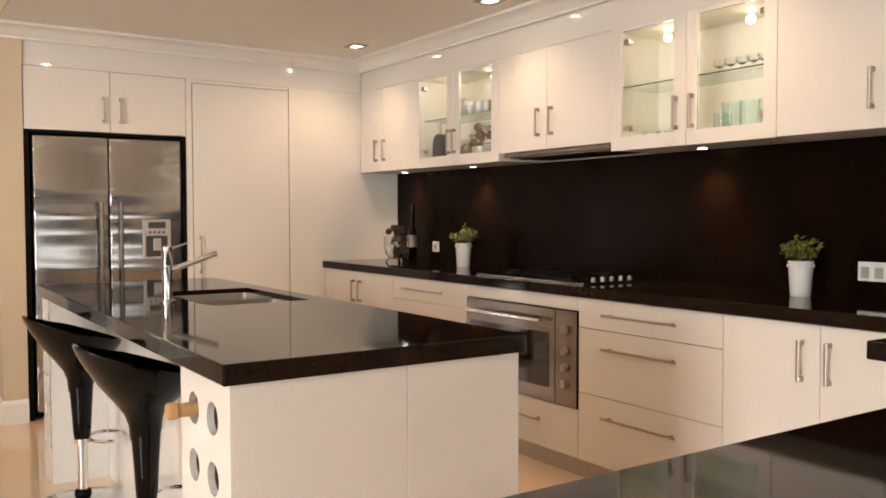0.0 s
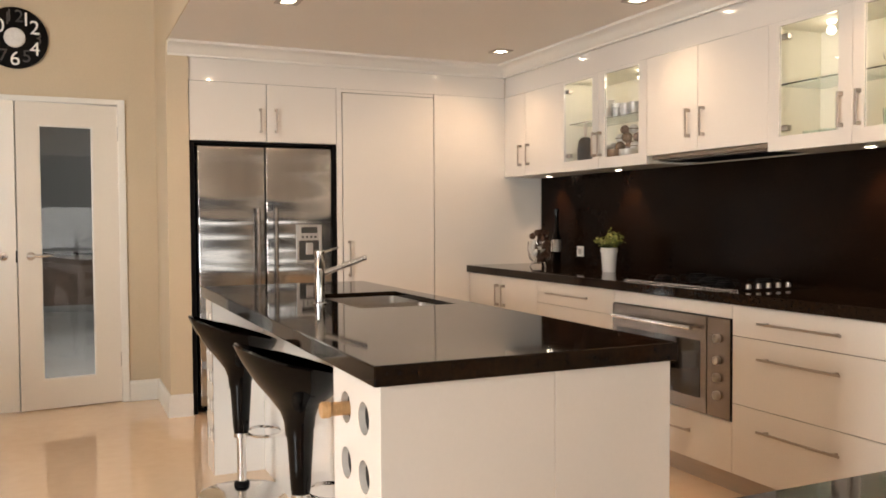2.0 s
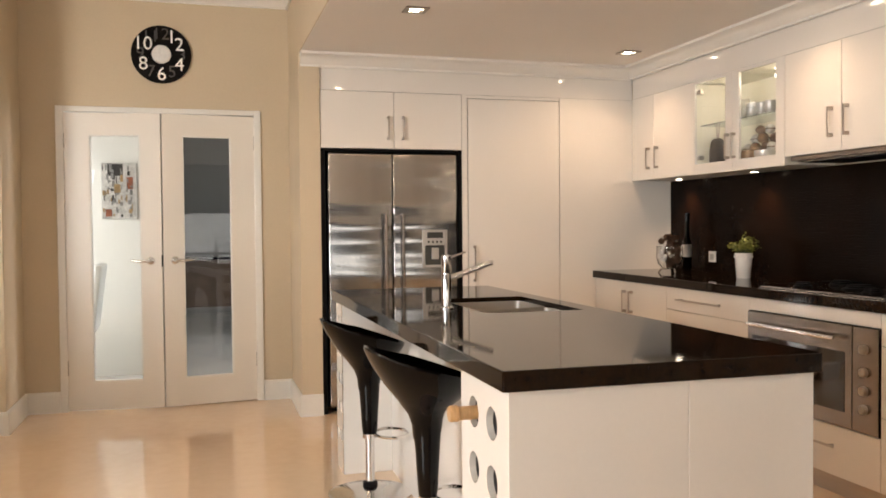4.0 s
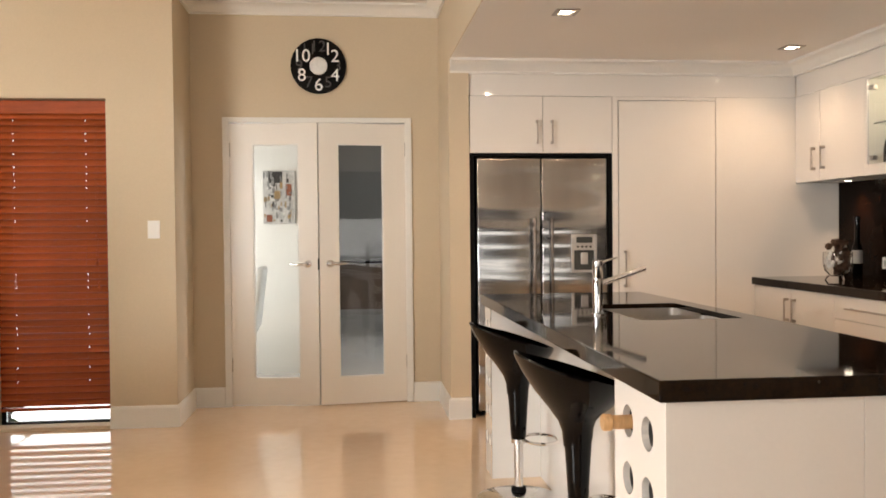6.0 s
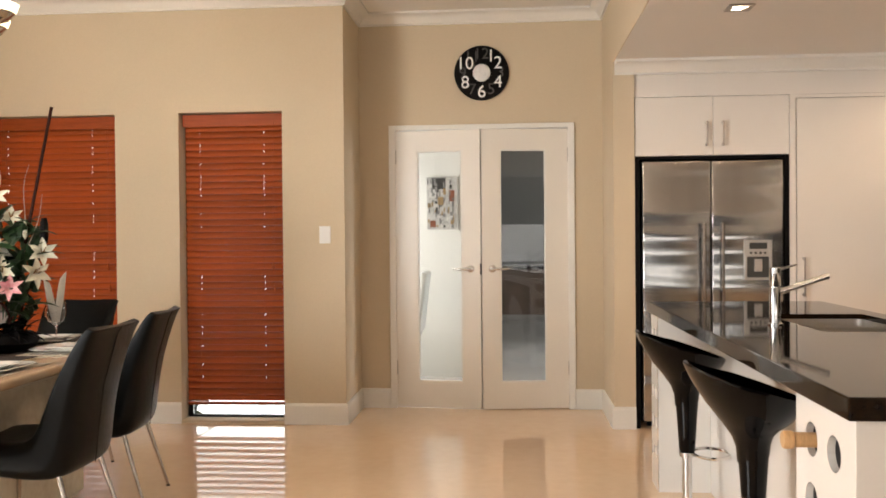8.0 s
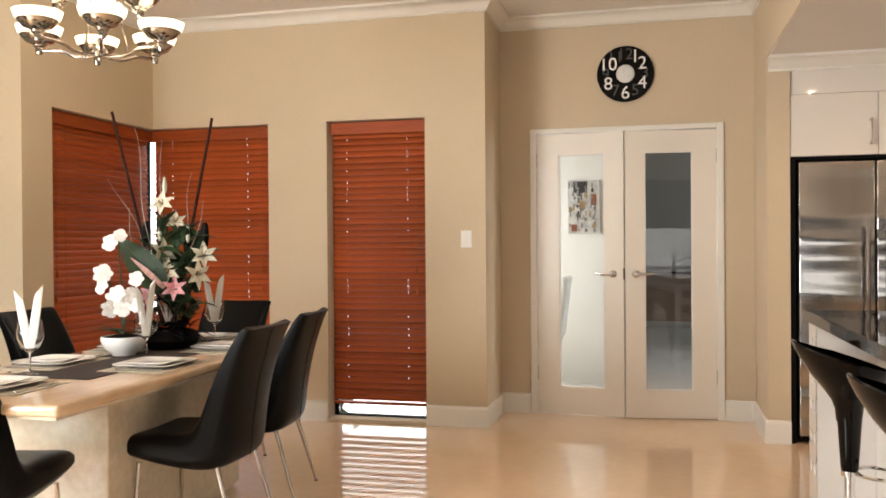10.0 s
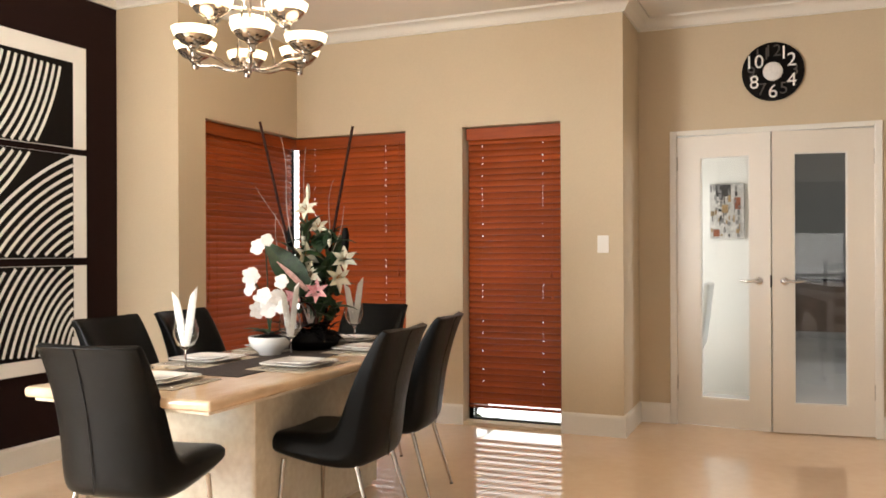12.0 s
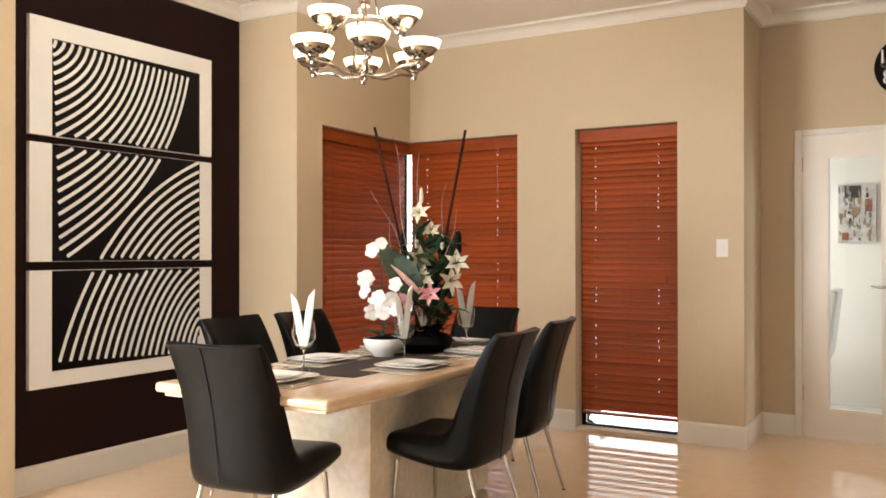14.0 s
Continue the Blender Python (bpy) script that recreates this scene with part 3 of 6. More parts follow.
def hall_things():
    art = root("abstract_painting", (-0.66, 7.75, 1.30), "small abstract collage painting in grey, black and rust", "painting")
    x0, x1, z0, z1 = -0.73, -0.45, 1.33, 1.80
    part("canvas", box(x0, x1, 7.715, 7.748, z0, z1, 0.004), mat("collage_ground", (0.68, 0.66, 0.62), 0.7, vary=0.25, scale=14, fine=60), art)
    tints = [mat("collage_black", (0.05, 0.045, 0.04), 0.7, vary=0.3), mat("collage_rust", (0.35, 0.12, 0.06), 0.7, vary=0.3),
             mat("collage_grey", (0.30, 0.29, 0.28), 0.7, vary=0.3), mat("collage_ochre", (0.45, 0.30, 0.14), 0.7, vary=0.3)]
    rng = random.Random(5)
    spots = [(0.05, 0.36, 0.12, 0.10, 0), (0.20, 0.25, 0.05, 0.10, 1), (0.03, 0.02, 0.05, 0.06, 1), (0.10, 0.22, 0.05, 0.07, 3)]
    spots += [(rng.uniform(0, 0.24), rng.uniform(0, 0.42), rng.uniform(0.006, 0.026), rng.uniform(0.01, 0.06), rng.choice((0, 2, 2, 2, 3))) for _ in range(60)]
    for u, v, w, h, c in spots:
        part("paint_patch", box(x0 + u, min(x0 + u + w, x1), 7.710 - 0.0002 * c - 0.0001 * rng.random(), 7.7155, z0 + v, min(z0 + v + h, z1)), tints[c], art)
    ch = root("hall_chair", (-0.88, 7.25, 0), "pale grey upholstered chair in the hall", "chair")
    part("backrest", moved(box(-0.03, 0.03, -0.2, 0.2, 0.46, 0.98, 0.02), Matrix.Translation((-0.815, 7.25, 0)) @ pose(0, 0, 0, 0, 7, 0)), M_GREY, ch)
    part("seat", box(-1.17, -0.75, 7.05, 7.45, 0.42, 0.47, 0.015), M_GREY, ch)
    for lx, ly in ((-1.13, 7.08), (-1.13, 7.42), (-0.78, 7.08), (-0.78, 7.42)):
        part("leg", tube([(lx, ly, -0.002), (lx, ly, 0.43)], 0.011, 8), M_CHROME, ch)
    bench = root("hall_bench", (0.35, 10.4, 0), "dark timber console bench in the shaded passage", "console")
    mb = mat("dark_console_timber", (0.10, 0.065, 0.045), 0.4, vary=0.2, scale=6)
    part("top", box(-0.3, 1.6, 10.1, 10.6, 0.88, 0.92, 0.004), M_BLACKGLOSS, bench)
    part("body", box(-0.28, 1.58, 10.18, 10.58, 0.34, 0.879), mb, bench)
    for lx in (-0.25, 0.65, 1.55):
        for ly in (10.15, 10.55):
            part("leg", box(lx - 0.02, lx + 0.02, ly - 0.02, ly + 0.02, -0.002, 0.34 if ly > 10.2 else 0.879, 0.003), mb, bench)


hall_things()


# ---------------- kitchen ----------------
GAP = 0.0013


def front(parent, name, axis, at, u0, u1, z0, z1, th=0.018, material=None):
    """A door or drawer front. axis x: faces -x and runs along y; axis y: faces -y and runs along x."""
    if axis == "x":
        bm = box(at, at + th, u0 + GAP, u1 - GAP, z0 + GAP, z1 - GAP, 0.0022)
    else:
        bm = box(u0 + GAP, u1 - GAP, at, at + th, z0 + GAP, z1 - GAP, 0.0022)
    return part(name, bm, material or M_GLOSS, parent)


def handle(door, axis, at, u, z0, z1=None, u1=None):
    """A flat bow handle on two feet, upright (z0..z1) or lying (u..u1)."""
    w = 0.011
    out = 0.034

    def b(ua, ub, d0, d1, za, zb, bev):
        return box(at - d1, at - d0, ua, ub, za, zb, bev) if axis == "x" else box(ua, ub, at - d1, at - d0, za, zb, bev)
    if z1 is not None:
        bm = b(u - w / 2, u + w / 2, out - 0.008, out, z0, z1, 0.0025)
        for z in (z0, z1 - 0.018):
            join(bm, b(u - w / 2 - 0.002, u + w / 2 + 0.002, 0, out - 0.002, z, z + 0.018, 0.003))
    else:
        bm = b(u, u1, out - 0.008, out, z0 - w / 2, z0 + w / 2, 0.0025)
        for a in (u + 0.03, u1 - 0.042):
            join(bm, b(a, a + 0.012, 0, out - 0.002, z0 - w / 2, z0 + w / 2, 0.002))
    part("handle", bm, M_HANDLE, door, "satin nickel bow handle")


UF, UB, UZ0, UZ1 = 3.107, 3.438, 1.563, 2.153


def upper_unit(y0, y1, label, split=None, handles=(), z0=UZ0, hz=(1.633, 1.785)):
    r = root("wall_cabinet", (3.28, (y0 + y1) / 2, z0), label, "cabinet", "upper kitchen cabinets")
    part("body", box(UF + 0.0185, UB, y0 + 0.0006, y1 - 0.0006, z0, UZ1), M_CARC, r)
    edges = [y0, split, y1] if split else [y0, y1]
    for a, b in zip(edges, edges[1:]):
        d = front(r, "door", "x", UF, a, b, z0 - 0.003, UZ1)
        for h in handles:
            if a < h < b:
                handle(d, "x", UF, h, *hz)
    return r


def framed_door(parent, y0, y1, g0, g1, gz0, gz1):
    bm = wall_with_holes("x", UF, 0.018, y0 + GAP, y1 - GAP, UZ0 - 0.003, UZ1 - GAP, [(g0, g1, gz0, gz1)])
    d = part("door", bm, M_GLOSS, parent)
    plain_pane(part("pane", box(UF + 0.007, UF + 0.011, g0 + 0.0005, g1 - 0.0005, gz0 + 0.0005, gz1 - 0.0005), M_GLASS, d))
    return d


def glass_unit(y0, y1, split, panes, handles, label):
    r = root("glass_wall_cabinet", (3.28, (y0 + y1) / 2, UZ0), label, "cabinet", "upper kitchen cabinets")
    a = UF + 0.0185
    body = box(a, UB, y0 + 0.0006, y0 + 0.0166, UZ0, UZ1)
    join(body, box(a, UB, y1 - 0.0166, y1 - 0.0006, UZ0, UZ1), box(a, UB, y0 + 0.0166, y1 - 0.0166, UZ0, UZ0 + 0.03),
         box(a, UB, y0 + 0.0166, y1 - 0.0166, UZ1 - 0.016, UZ1), box(UB - 0.012, UB, y0 + 0.0166, y1 - 0.0166, UZ0 + 0.03, UZ1 - 0.016))
    part("body", body, mat("cream_cabinet_lining", (0.70, 0.66, 0.54), 0.5, vary=0.03), r)
    for (g0, g1), (e0, e1), h in zip(panes, ((y0, split), (split, y1)), handles):
        d = framed_door(r, e0, e1, g0, g1, 1.625, 2.132)
        handle(d, "x", UF, h, 1.633, 1.785)
        outer = g1 - 0.012 if e1 == y1 else g0 + 0.012
        for hz in (1.665, 2.085):
            part("hinge", box(UF + 0.019, UF + 0.05, outer - 0.022, outer + 0.022, hz - 0.013, hz + 0.013, 0.003), M_HANDLE, d)
    plain_pane(part("shelf", box(a + 0.03, UB - 0.014, y0 + 0.018, y1 - 0.018, 1.867, 1.874), M_TEAL, r))
    for y in ((y0 + split) / 2, (split + y1) / 2):
        part("cabinet_light", lathe([(0, 0), (0.016, 0), (0.020, 0.008), (0.020, 0.012), (0, 0.012)], (3.25, y, UZ1 - 0.029), 16), M_LED, r, "lit round spotlight")
        lamp("cabinet_lamp", "POINT", Matrix.Translation((3.25, y, UZ1 - 0.06)), CAB_W, (1.0, 0.84, 0.60), soft=0.02)
    return r


upper_unit(4.897, 5.70, "glossy white wall cabinet with two doors above the bench", 5.39, (5.447, 5.335))
glass_unit(4.007, 4.897, 4.48, ((4.081, 4.417), (4.547, 4.876)), (4.452, 4.512), "lit white glass-fronted wall cabinet holding cups and ornaments")
upper_unit(3.10, 4.007, "glossy white wall cabinet over the slide-out rangehood", 3.585, (3.648, 3.537), 1.606, (1.676, 1.828))
glass_unit(2.175, 3.10, 2.635, ((2.237, 2.578), (2.706, 3.036)), (2.595, 2.685), "lit white glass-fronted wall cabinet holding teal glassware")
upper_unit(1.708, 2.175, "glossy white wall cabinet with one door", None, (1.776,))
upper_unit(0.8, 1.708, "glossy white wall cabinet with two doors", 1.25, (1.30, 1.20))
structure("trim_frieze", box(3.115, 3.438, 0.8, 5.70, UZ1 + 0.002, 2.382), M_GLOSS, "glossy white panel above the wall cabinets", "panel")

hood = root("rangehood", (3.28, 3.55, 1.565), "slim stainless steel slide-out rangehood under its cabinet", "rangehood")
part("body", box(3.16, 3.436, 3.105, 3.965, 1.572, 1.6055), M_STEELPLAIN, hood)
part("front_lip", box(3.112, 3.159, 3.105, 3.965, 1.578, 1.602, 0.003), M_STEELPLAIN, hood)
part("filter", box(3.17, 3.40, 3.16, 3.90, 1.567, 1.5715), M_BLACK, hood, "black grease filter")

for ly in (5.41, 4.56, 2.716):
    p = root("cabinet_spotlight", (3.32, ly, 1.555), "small lit spotlight under the wall cabinets", "spotlight", "under-cabinet lights")
    part("ring", lathe([(0.024, 0.003), (0.033, 0.003), (0.033, 0.0072), (0.024, 0.0072)], (3.32, ly, 1.555), 20), M_CHROME, p)
    part("lens", lathe([(0, 0.0035), (0.023, 0.0035), (0.023, 0.0072), (0, 0.0072)], (3.32, ly, 1.555), 16), M_LED, p)
    lamp("spotlight_beam", "SPOT", look((3.32, ly, 1.545), (3.40, ly, 0.9)), SPOT_W, WARM, cone=95)

# base run
BF, TOP, SLAB = 2.81, 0.916, 0.866


def base_root(y0, y1, label):
    r = root("base_cabinet", (3.1, (y0 + y1) / 2, 0), label, "cabinet", "kitchen base cabinets")
    part("body", box(BF + 0.0185, 3.42, y0 + 0.0006, y1 - 0.0006, 0.098, SLAB), M_CARC, r)
    part("kickboard", box(BF + 0.045, BF + 0.06, y0 + 0.0006, y1 - 0.0006, 0, 0.098), M_KICK, r)
    return r


def drawer_unit(y0, y1, cuts, hs, label):
    r = base_root(y0, y1, label)
    for (a, b), (u, v, z) in zip(zip(cuts, cuts[1:]), hs):
        d = front(r, "drawer", "x", BF, y0, y1, a, b)
        handle(d, "x", BF, u, z, None, v)


def door_unit(y0, y1, split, hs, label):
    r = base_root(y0, y1, label)
    for a, b, h in ((y0, split, hs[0]), (split, y1, hs[1])):
        d = front(r, "door", "x", BF, a, b, 0.098, SLAB - 0.004)
        handle(d, "x", BF, h, 0.657, 0.806)


door_unit(4.725, 5.70, 5.20, (5.154, 5.243), "glossy white base cabinet with two doors at the corner")
drawer_unit(3.90, 4.725, (0.098, 0.415, 0.726, SLAB - 0.004), ((4.126, 4.575, 0.33), (4.126, 4.575, 0.642), (4.126, 4.575, 0.795)), "glossy white drawer unit beside the oven")
drawer_unit(2.188, 3.005, (0.098, 0.418, 0.724, SLAB - 0.004), ((2.40, 2.83, 0.328), (2.40, 2.83, 0.642), (2.40, 2.83, 0.795)), "glossy white unit of three wide drawers")
door_unit(1.37, 2.188, 1.779, (1.741, 1.847), "glossy white base cabinet with two doors")
r = base_root(3.005, 3.90, "glossy white housing of the built-in oven")
front(r, "panel", "x", BF, 3.005, 3.90, 0.797, SLAB - 0.004)
d = front(r, "drawer", "x", BF, 3.005, 3.90, 0.098, 0.330)
handle(d, "x", BF, 3.25, 0.238, None, 3.66)

ov = root("oven", (2.81, 3.45, 0.332), "wide stainless steel built-in oven with a dark glass door", "oven")
part("surround", join(box(2.806, 2.8275, 3.0065, 3.0095, 0.332, 0.796), box(2.806, 2.8275, 3.0065, 3.8985, 0.7935, 0.7968)), M_BLACK, ov, "black edge of the housing")
part("fascia", box(2.800, 2.828, 3.010, 3.158, 0.336, 0.793, 0.002), M_STEELPLAIN, ov, "brushed steel control fascia")
dr = part("door", box(2.796, 2.828, 3.16, 3.895, 0.336, 0.793, 0.003), M_STEELPLAIN, ov)
part("glass", box(2.7935, 2.7957, 3.20, 3.855, 0.405, 0.675, 0.001), M_OVENGLASS, dr, "dark oven glass")
part("handle", join(tube([(2.755, 3.22, 0.735), (2.755, 3.84, 0.735)], 0.010, 10), tube([(2.797, 3.26, 0.735), (2.755, 3.26, 0.735)], 0.007, 8), tube([(2.797, 3.80, 0.735), (2.755, 3.80, 0.735)], 0.007, 8)), M_CHROME, dr)
for z in (0.70, 0.60, 0.52, 0.44):
    k = lathe([(0.021, 0), (0.020, 0.018), (0.016, 0.022), (0, 0.022)], seg=18)
    part("knob", moved(k, Matrix.Translation((2.800, 3.085, z)) @ pose(0, 0, 0, 0, -90, 0)), M_HANDLE, ov)

# worktops
tagged(thing("worktop", box(2.787, 3.426, 1.2965, 5.70, SLAB, TOP, 0.004), M_GRANITE, "polished black granite worktop along the wall", "worktop", at=(3.1, 3.5, SLAB)))
thing("worktop", box(2.25, 3.426, 0.2, 1.295, SLAB, TOP, 0.004), M_GRANITE, "polished black granite worktop at the corner", "worktop", at=(2.8, 0.7, SLAB))
thing("worktop", box(0.45, 2.249, 0.2, 0.845, SLAB, TOP, 0.004), M_GRANITE, "polished black granite top of the peninsula", "worktop", at=(1.3, 0.5, SLAB))
pen = root("peninsula_cabinet", (1.4, 0.5, 0), "glossy white cabinets under the peninsula", "cabinet")
part("body", box(0.5, 2.27, 0.25, 0.80, 0.098, SLAB), M_CARC, pen)
part("kickboard", box(0.55, 2.27, 0.30, 0.75, 0, 0.098), M_KICK, pen)
for k in range(3):
    part("door", box(0.505 + 0.57 * k, 1.07 + 0.57 * k, 0.801, 0.819, 0.1, SLAB - 0.004, 0.002), M_GLOSS, pen)
cor = root("corner_cabinet", (2.8, 0.8, 0), "glossy white corner base cabinet", "cabinet")
part("body", box(2.30, 3.42, 0.25, 1.27, 0.098, SLAB), M_CARC, cor)
part("kickboard", box(2.34, 3.42, 0.3, 1.24, 0, 0.098), M_KICK, cor)
part("door", box(2.281, 2.299, 0.83, 1.27, 0.1, SLAB - 0.004, 0.002), M_GLOSS, cor)
structure("splashback", box(3.427, 3.4395, 0.8, 5.70, 0.85, 1.562), M_SPLASH, "dark brown mosaic strip splashback", "splashback")

# tall wall: fridge surround, pantry
tall = root("fridge_surround", (1.31, 6.0, 0), "glossy white fridge surround with two top doors", "cabinet")
part("body", box(0.83, 1.838, 5.7185, 6.32, 1.771, 2.15), M_CARC, tall)
for a, b, h in ((0.828, 1.326, 1.284), (1.326, 1.803, 1.386)):
    d = front(tall, "door", "y", 5.70, a, b, 1.769, 2.15)
    handle(d, "y", 5.70, h, 1.83, 1.988)
part("liner", join(box(0.828, 0.858, 5.705, 6.32, 0, 1.768), box(1.774, 1.803, 5.705, 6.32, 0, 1.768), box(0.858, 1.774, 6.30, 6.32, 0, 1.768), box(0.858, 1.774, 5.715, 6.30, 1.752, 1.768)), M_BLACK, tall, "black liner of the recess")
part("side_panel", box(1.8035, 1.841, 5.694, 6.32, 0, 2.15, 0.002), M_GLOSS, tall)
structure("trim_frieze_tall", box(0.828, 3.114, 5.708, 6.32, 2.152, 2.382), M_GLOSS, "glossy white panel above the tall cabinets", "panel")
pan = root("pantry", (2.2, 6.0, 0), "glossy white pantry with a flush full-height door", "cabinet")
part("surround", join(box(1.842, 2.532, 5.705, 5.725, 2.128, 2.15), box(2.536, 3.426, 5.703, 5.725, 0, 2.15)), M_GLOSS, pan)
part("body", box(1.842, 3.42, 5.726, 6.32, 0, 2.15), M_CARC, pan)
d = part("door", box(1.848, 2.530, 5.700, 5.7245, 0.10, 2.124, 0.003), M_GLOSS, pan)
handle(d, "y", 5.70, 1.888, 0.86, 1.109)

fg = root("fridge", (1.31, 5.95, 0), "tall stainless steel side-by-side fridge with a water dispenser", "fridge")
part("body", box(0.876, 1.758, 5.757, 6.29, 0.03, 1.735), M_BLACK, fg)
for k in range(4):
    part("foot", lathe([(0, 0), (0.02, 0), (0.02, 0.03), (0, 0.03)], (0.93 if k % 2 else 1.70, 5.8 + 0.4 * (k // 2), 0), 10), M_BLACK, fg)
L = part("door", box(0.874, 1.306, 5.685, 5.755, 0.05, 1.735, 0.010, seg=3), M_STEEL, fg, smooth=True)
R = part("door", box(1.312, 1.760, 5.685, 5.755, 0.05, 1.735, 0.010, seg=3), M_STEEL, fg, smooth=True)
for dd, hx in ((L, 1.254), (R, 1.371)):
    part("handle", join(box(hx - 0.011, hx + 0.011, 5.628, 5.646, 0.55, 1.338, 0.006, seg=3), box(hx - 0.009, hx + 0.009, 5.640, 5.686, 0.60, 0.63, 0.003), box(hx - 0.009, hx + 0.009, 5.640, 5.686, 1.27, 1.30, 0.003)), M_STEELPLAIN, dd)
dis = part("dispenser", join(box(1.511, 1.530, 5.676, 5.686, 0.965, 1.222, 0.003), box(1.668, 1.687, 5.676, 5.686, 0.965, 1.222, 0.003), box(1.530, 1.668, 5.676, 5.686, 1.115, 1.222, 0.003), box(1.530, 1.668, 5.676, 5.686, 0.965, 0.982, 0.003)), M_SILVERPL, R, "silver dispenser panel")
part("recess", box(1.530, 1.668, 5.683, 5.6865, 0.982, 1.115), M_DISPLAY, dis)
part("screen", box(1.545, 1.655, 5.6745, 5.6765, 1.165, 1.205), M_DISPLAY, dis, "dark display")
for k in range(4):
    part("button", box(1.548 + 0.029 * k, 1.562 + 0.029 * k, 5.6735, 5.6765, 1.132, 1.146, 0.002), M_DISPLAY, dis)
part("paddle", box(1.575, 1.625, 5.672, 5.683, 1.02, 1.10, 0.004), M_SILVERPL, dis)

# ceiling downlights
for dx, dy in DOWN:
    r = root("ceiling_downlight", (dx, dy, 2.372), "recessed downlight with a square tilting steel trim, lit", "downlight", "kitchen downlights")
    part("trim", moved(join(box(-0.062, -0.036, -0.062, 0.062, 0.0, 0.008, 0.002), box(0.036, 0.062, -0.062, 0.062, 0, 0.008, 0.002), box(-0.036, 0.036, -0.062, -0.036, 0, 0.008, 0.002), box(-0.036, 0.036, 0.036, 0.062, 0, 0.008, 0.002)), Matrix.Translation((dx, dy, 2.3735))), M_HANDLE, r)
    part("lens", lathe([(0, 0.0), (0.016, 0.0), (0.022, 0.004), (0.034, 0.009), (0, 0.009)], (dx, dy, 2.3725), 18), M_LED, r)


# ---------------- island ----------------
def ring_slab(x0, x1, y0, y1, z0, z1, hole):
    bm = wall_with_holes("y", z0, z1 - z0, x0, x1, y0, y1, [(hole[0], hole[1], hole[2], hole[3])])
    for v in bm.verts:
        v.co = Vector((v.co.x, v.co.z, v.co.y))
    bmesh.ops.recalc_face_normals(bm, faces=bm.faces[:])
    outer = [e for e in bm.edges if all(v.co.x in (x0, x1) or abs(v.co.x - x0) < 1e-5 or abs(v.co.x - x1) < 1e-5 or abs(v.co.y - y0) < 1e-5 or abs(v.co.y - y1) < 1e-5 for v in e.verts) and len(e.link_faces) == 2 and e.calc_face_angle(0) > 1]
    bmesh.ops.bevel(bm, geom=outer, offset=0.004, segments=2, affect="EDGES", profile=0.5)
    return bm


SINK = (1.095, 1.495, 3.12, 3.80)
thing("island_worktop", ring_slab(0.715, 1.585, 1.893, 4.53, SLAB, TOP, SINK), M_GRANITE, "polished black granite island top with an undermount sink cut-out", "worktop", at=(1.15, 3.2, SLAB))

isl = root("kitchen_island", (1.15, 3.2, 0), "glossy white kitchen island with wine racks at both ends", "kitchen island")
part("back_panel", box(0.985, 1.08, 2.274, 4.318, 0.0, SLAB), M_GLOSS, isl)
part("side_panel", box(1.51, 1.566, 1.926, 4.50, 0.0, SLAB), M_GLOSS, isl)
part("carcass", box(1.0805, 1.5095, 1.926, 3.05, 0, SLAB), M_CARC, isl)
part("carcass", box(1.0805, 1.5095, 3.87, 4.50, 0, SLAB), M_CARC, isl)
part("sink_carcass", box(1.0805, 1.5095, 3.05, 3.87, 0, 0.6), M_CARC, isl)
part("front_panel", box(0.734, 1.2042, 1.907, 1.925, 0.0, SLAB - 0.001, 0.0015), M_GLOSS, isl)
part("front_panel", box(1.2050, 1.568, 1.907, 1.925, 0.0, SLAB - 0.001, 0.0015), M_GLOSS, isl)


def rack_plate(x, y0, y1, cols, rows, rad, z0, z1):
    """A board with round bottle holes, seen edge-on along x, with liners behind them."""
    bm = bmesh.new()
    n = 24
    ys = [y0] + [(a + b) / 2 for a, b in zip(cols, cols[1:])] + [y1]
    zs = [z0] + [(a + b) / 2 for a, b in zip(rows, rows[1:])] + [z1]
    for i, cy in enumerate(cols):
        for j, cz in enumerate(rows):
            inner, outer, deep = [], [], []
            for k in range(n):
                a = 2 * math.pi * k / n
                c, s = math.cos(a), math.sin(a)
                ty = (ys[i + 1] - cy if c > 0 else cy - ys[i]) / max(abs(c), 1e-6)
                tz = (zs[j + 1] - cz if s > 0 else cz - zs[j]) / max(abs(s), 1e-6)
                t = min(ty, tz)
                inner.append(bm.verts.new((x, cy + rad * c, cz + rad * s)))
                deep.append(bm.verts.new((x + 0.018, cy + rad * c, cz + rad * s)))
                outer.append(bm.verts.new((x, cy + t * c, cz + t * s)))
            corner = {}
            for yy in (ys[i], ys[i + 1]):
                for zz in (zs[j], zs[j + 1]):
                    corner[yy, zz] = bm.verts.new((x, yy, zz))
            for k in range(n):
                m = (k + 1) % n
                p, q = outer[k].co, outer[m].co
                bm.faces.new((inner[k], inner[m], outer[m], outer[k]))
                if abs(p.y - q.y) > 1e-6 and abs(p.z - q.z) > 1e-6:
                    yy = p.y if min(abs(p.y - ys[i]), abs(p.y - ys[i + 1])) < 1e-6 else q.y
                    zz = p.z if min(abs(p.z - zs[j]), abs(p.z - zs[j + 1])) < 1e-6 else q.z
                    best = min(corner, key=lambda key: abs(key[0] - yy) + abs(key[1] - zz))
                    bm.faces.new((outer[k], outer[m], corner[best]))
                bm.faces.new((inner[k], deep[k], deep[m], inner[m]))
    bmesh.ops.remove_doubles(bm, verts=bm.verts[:], dist=1e-5)
    bmesh.ops.recalc_face_normals(bm, faces=bm.faces[:])
    return bm


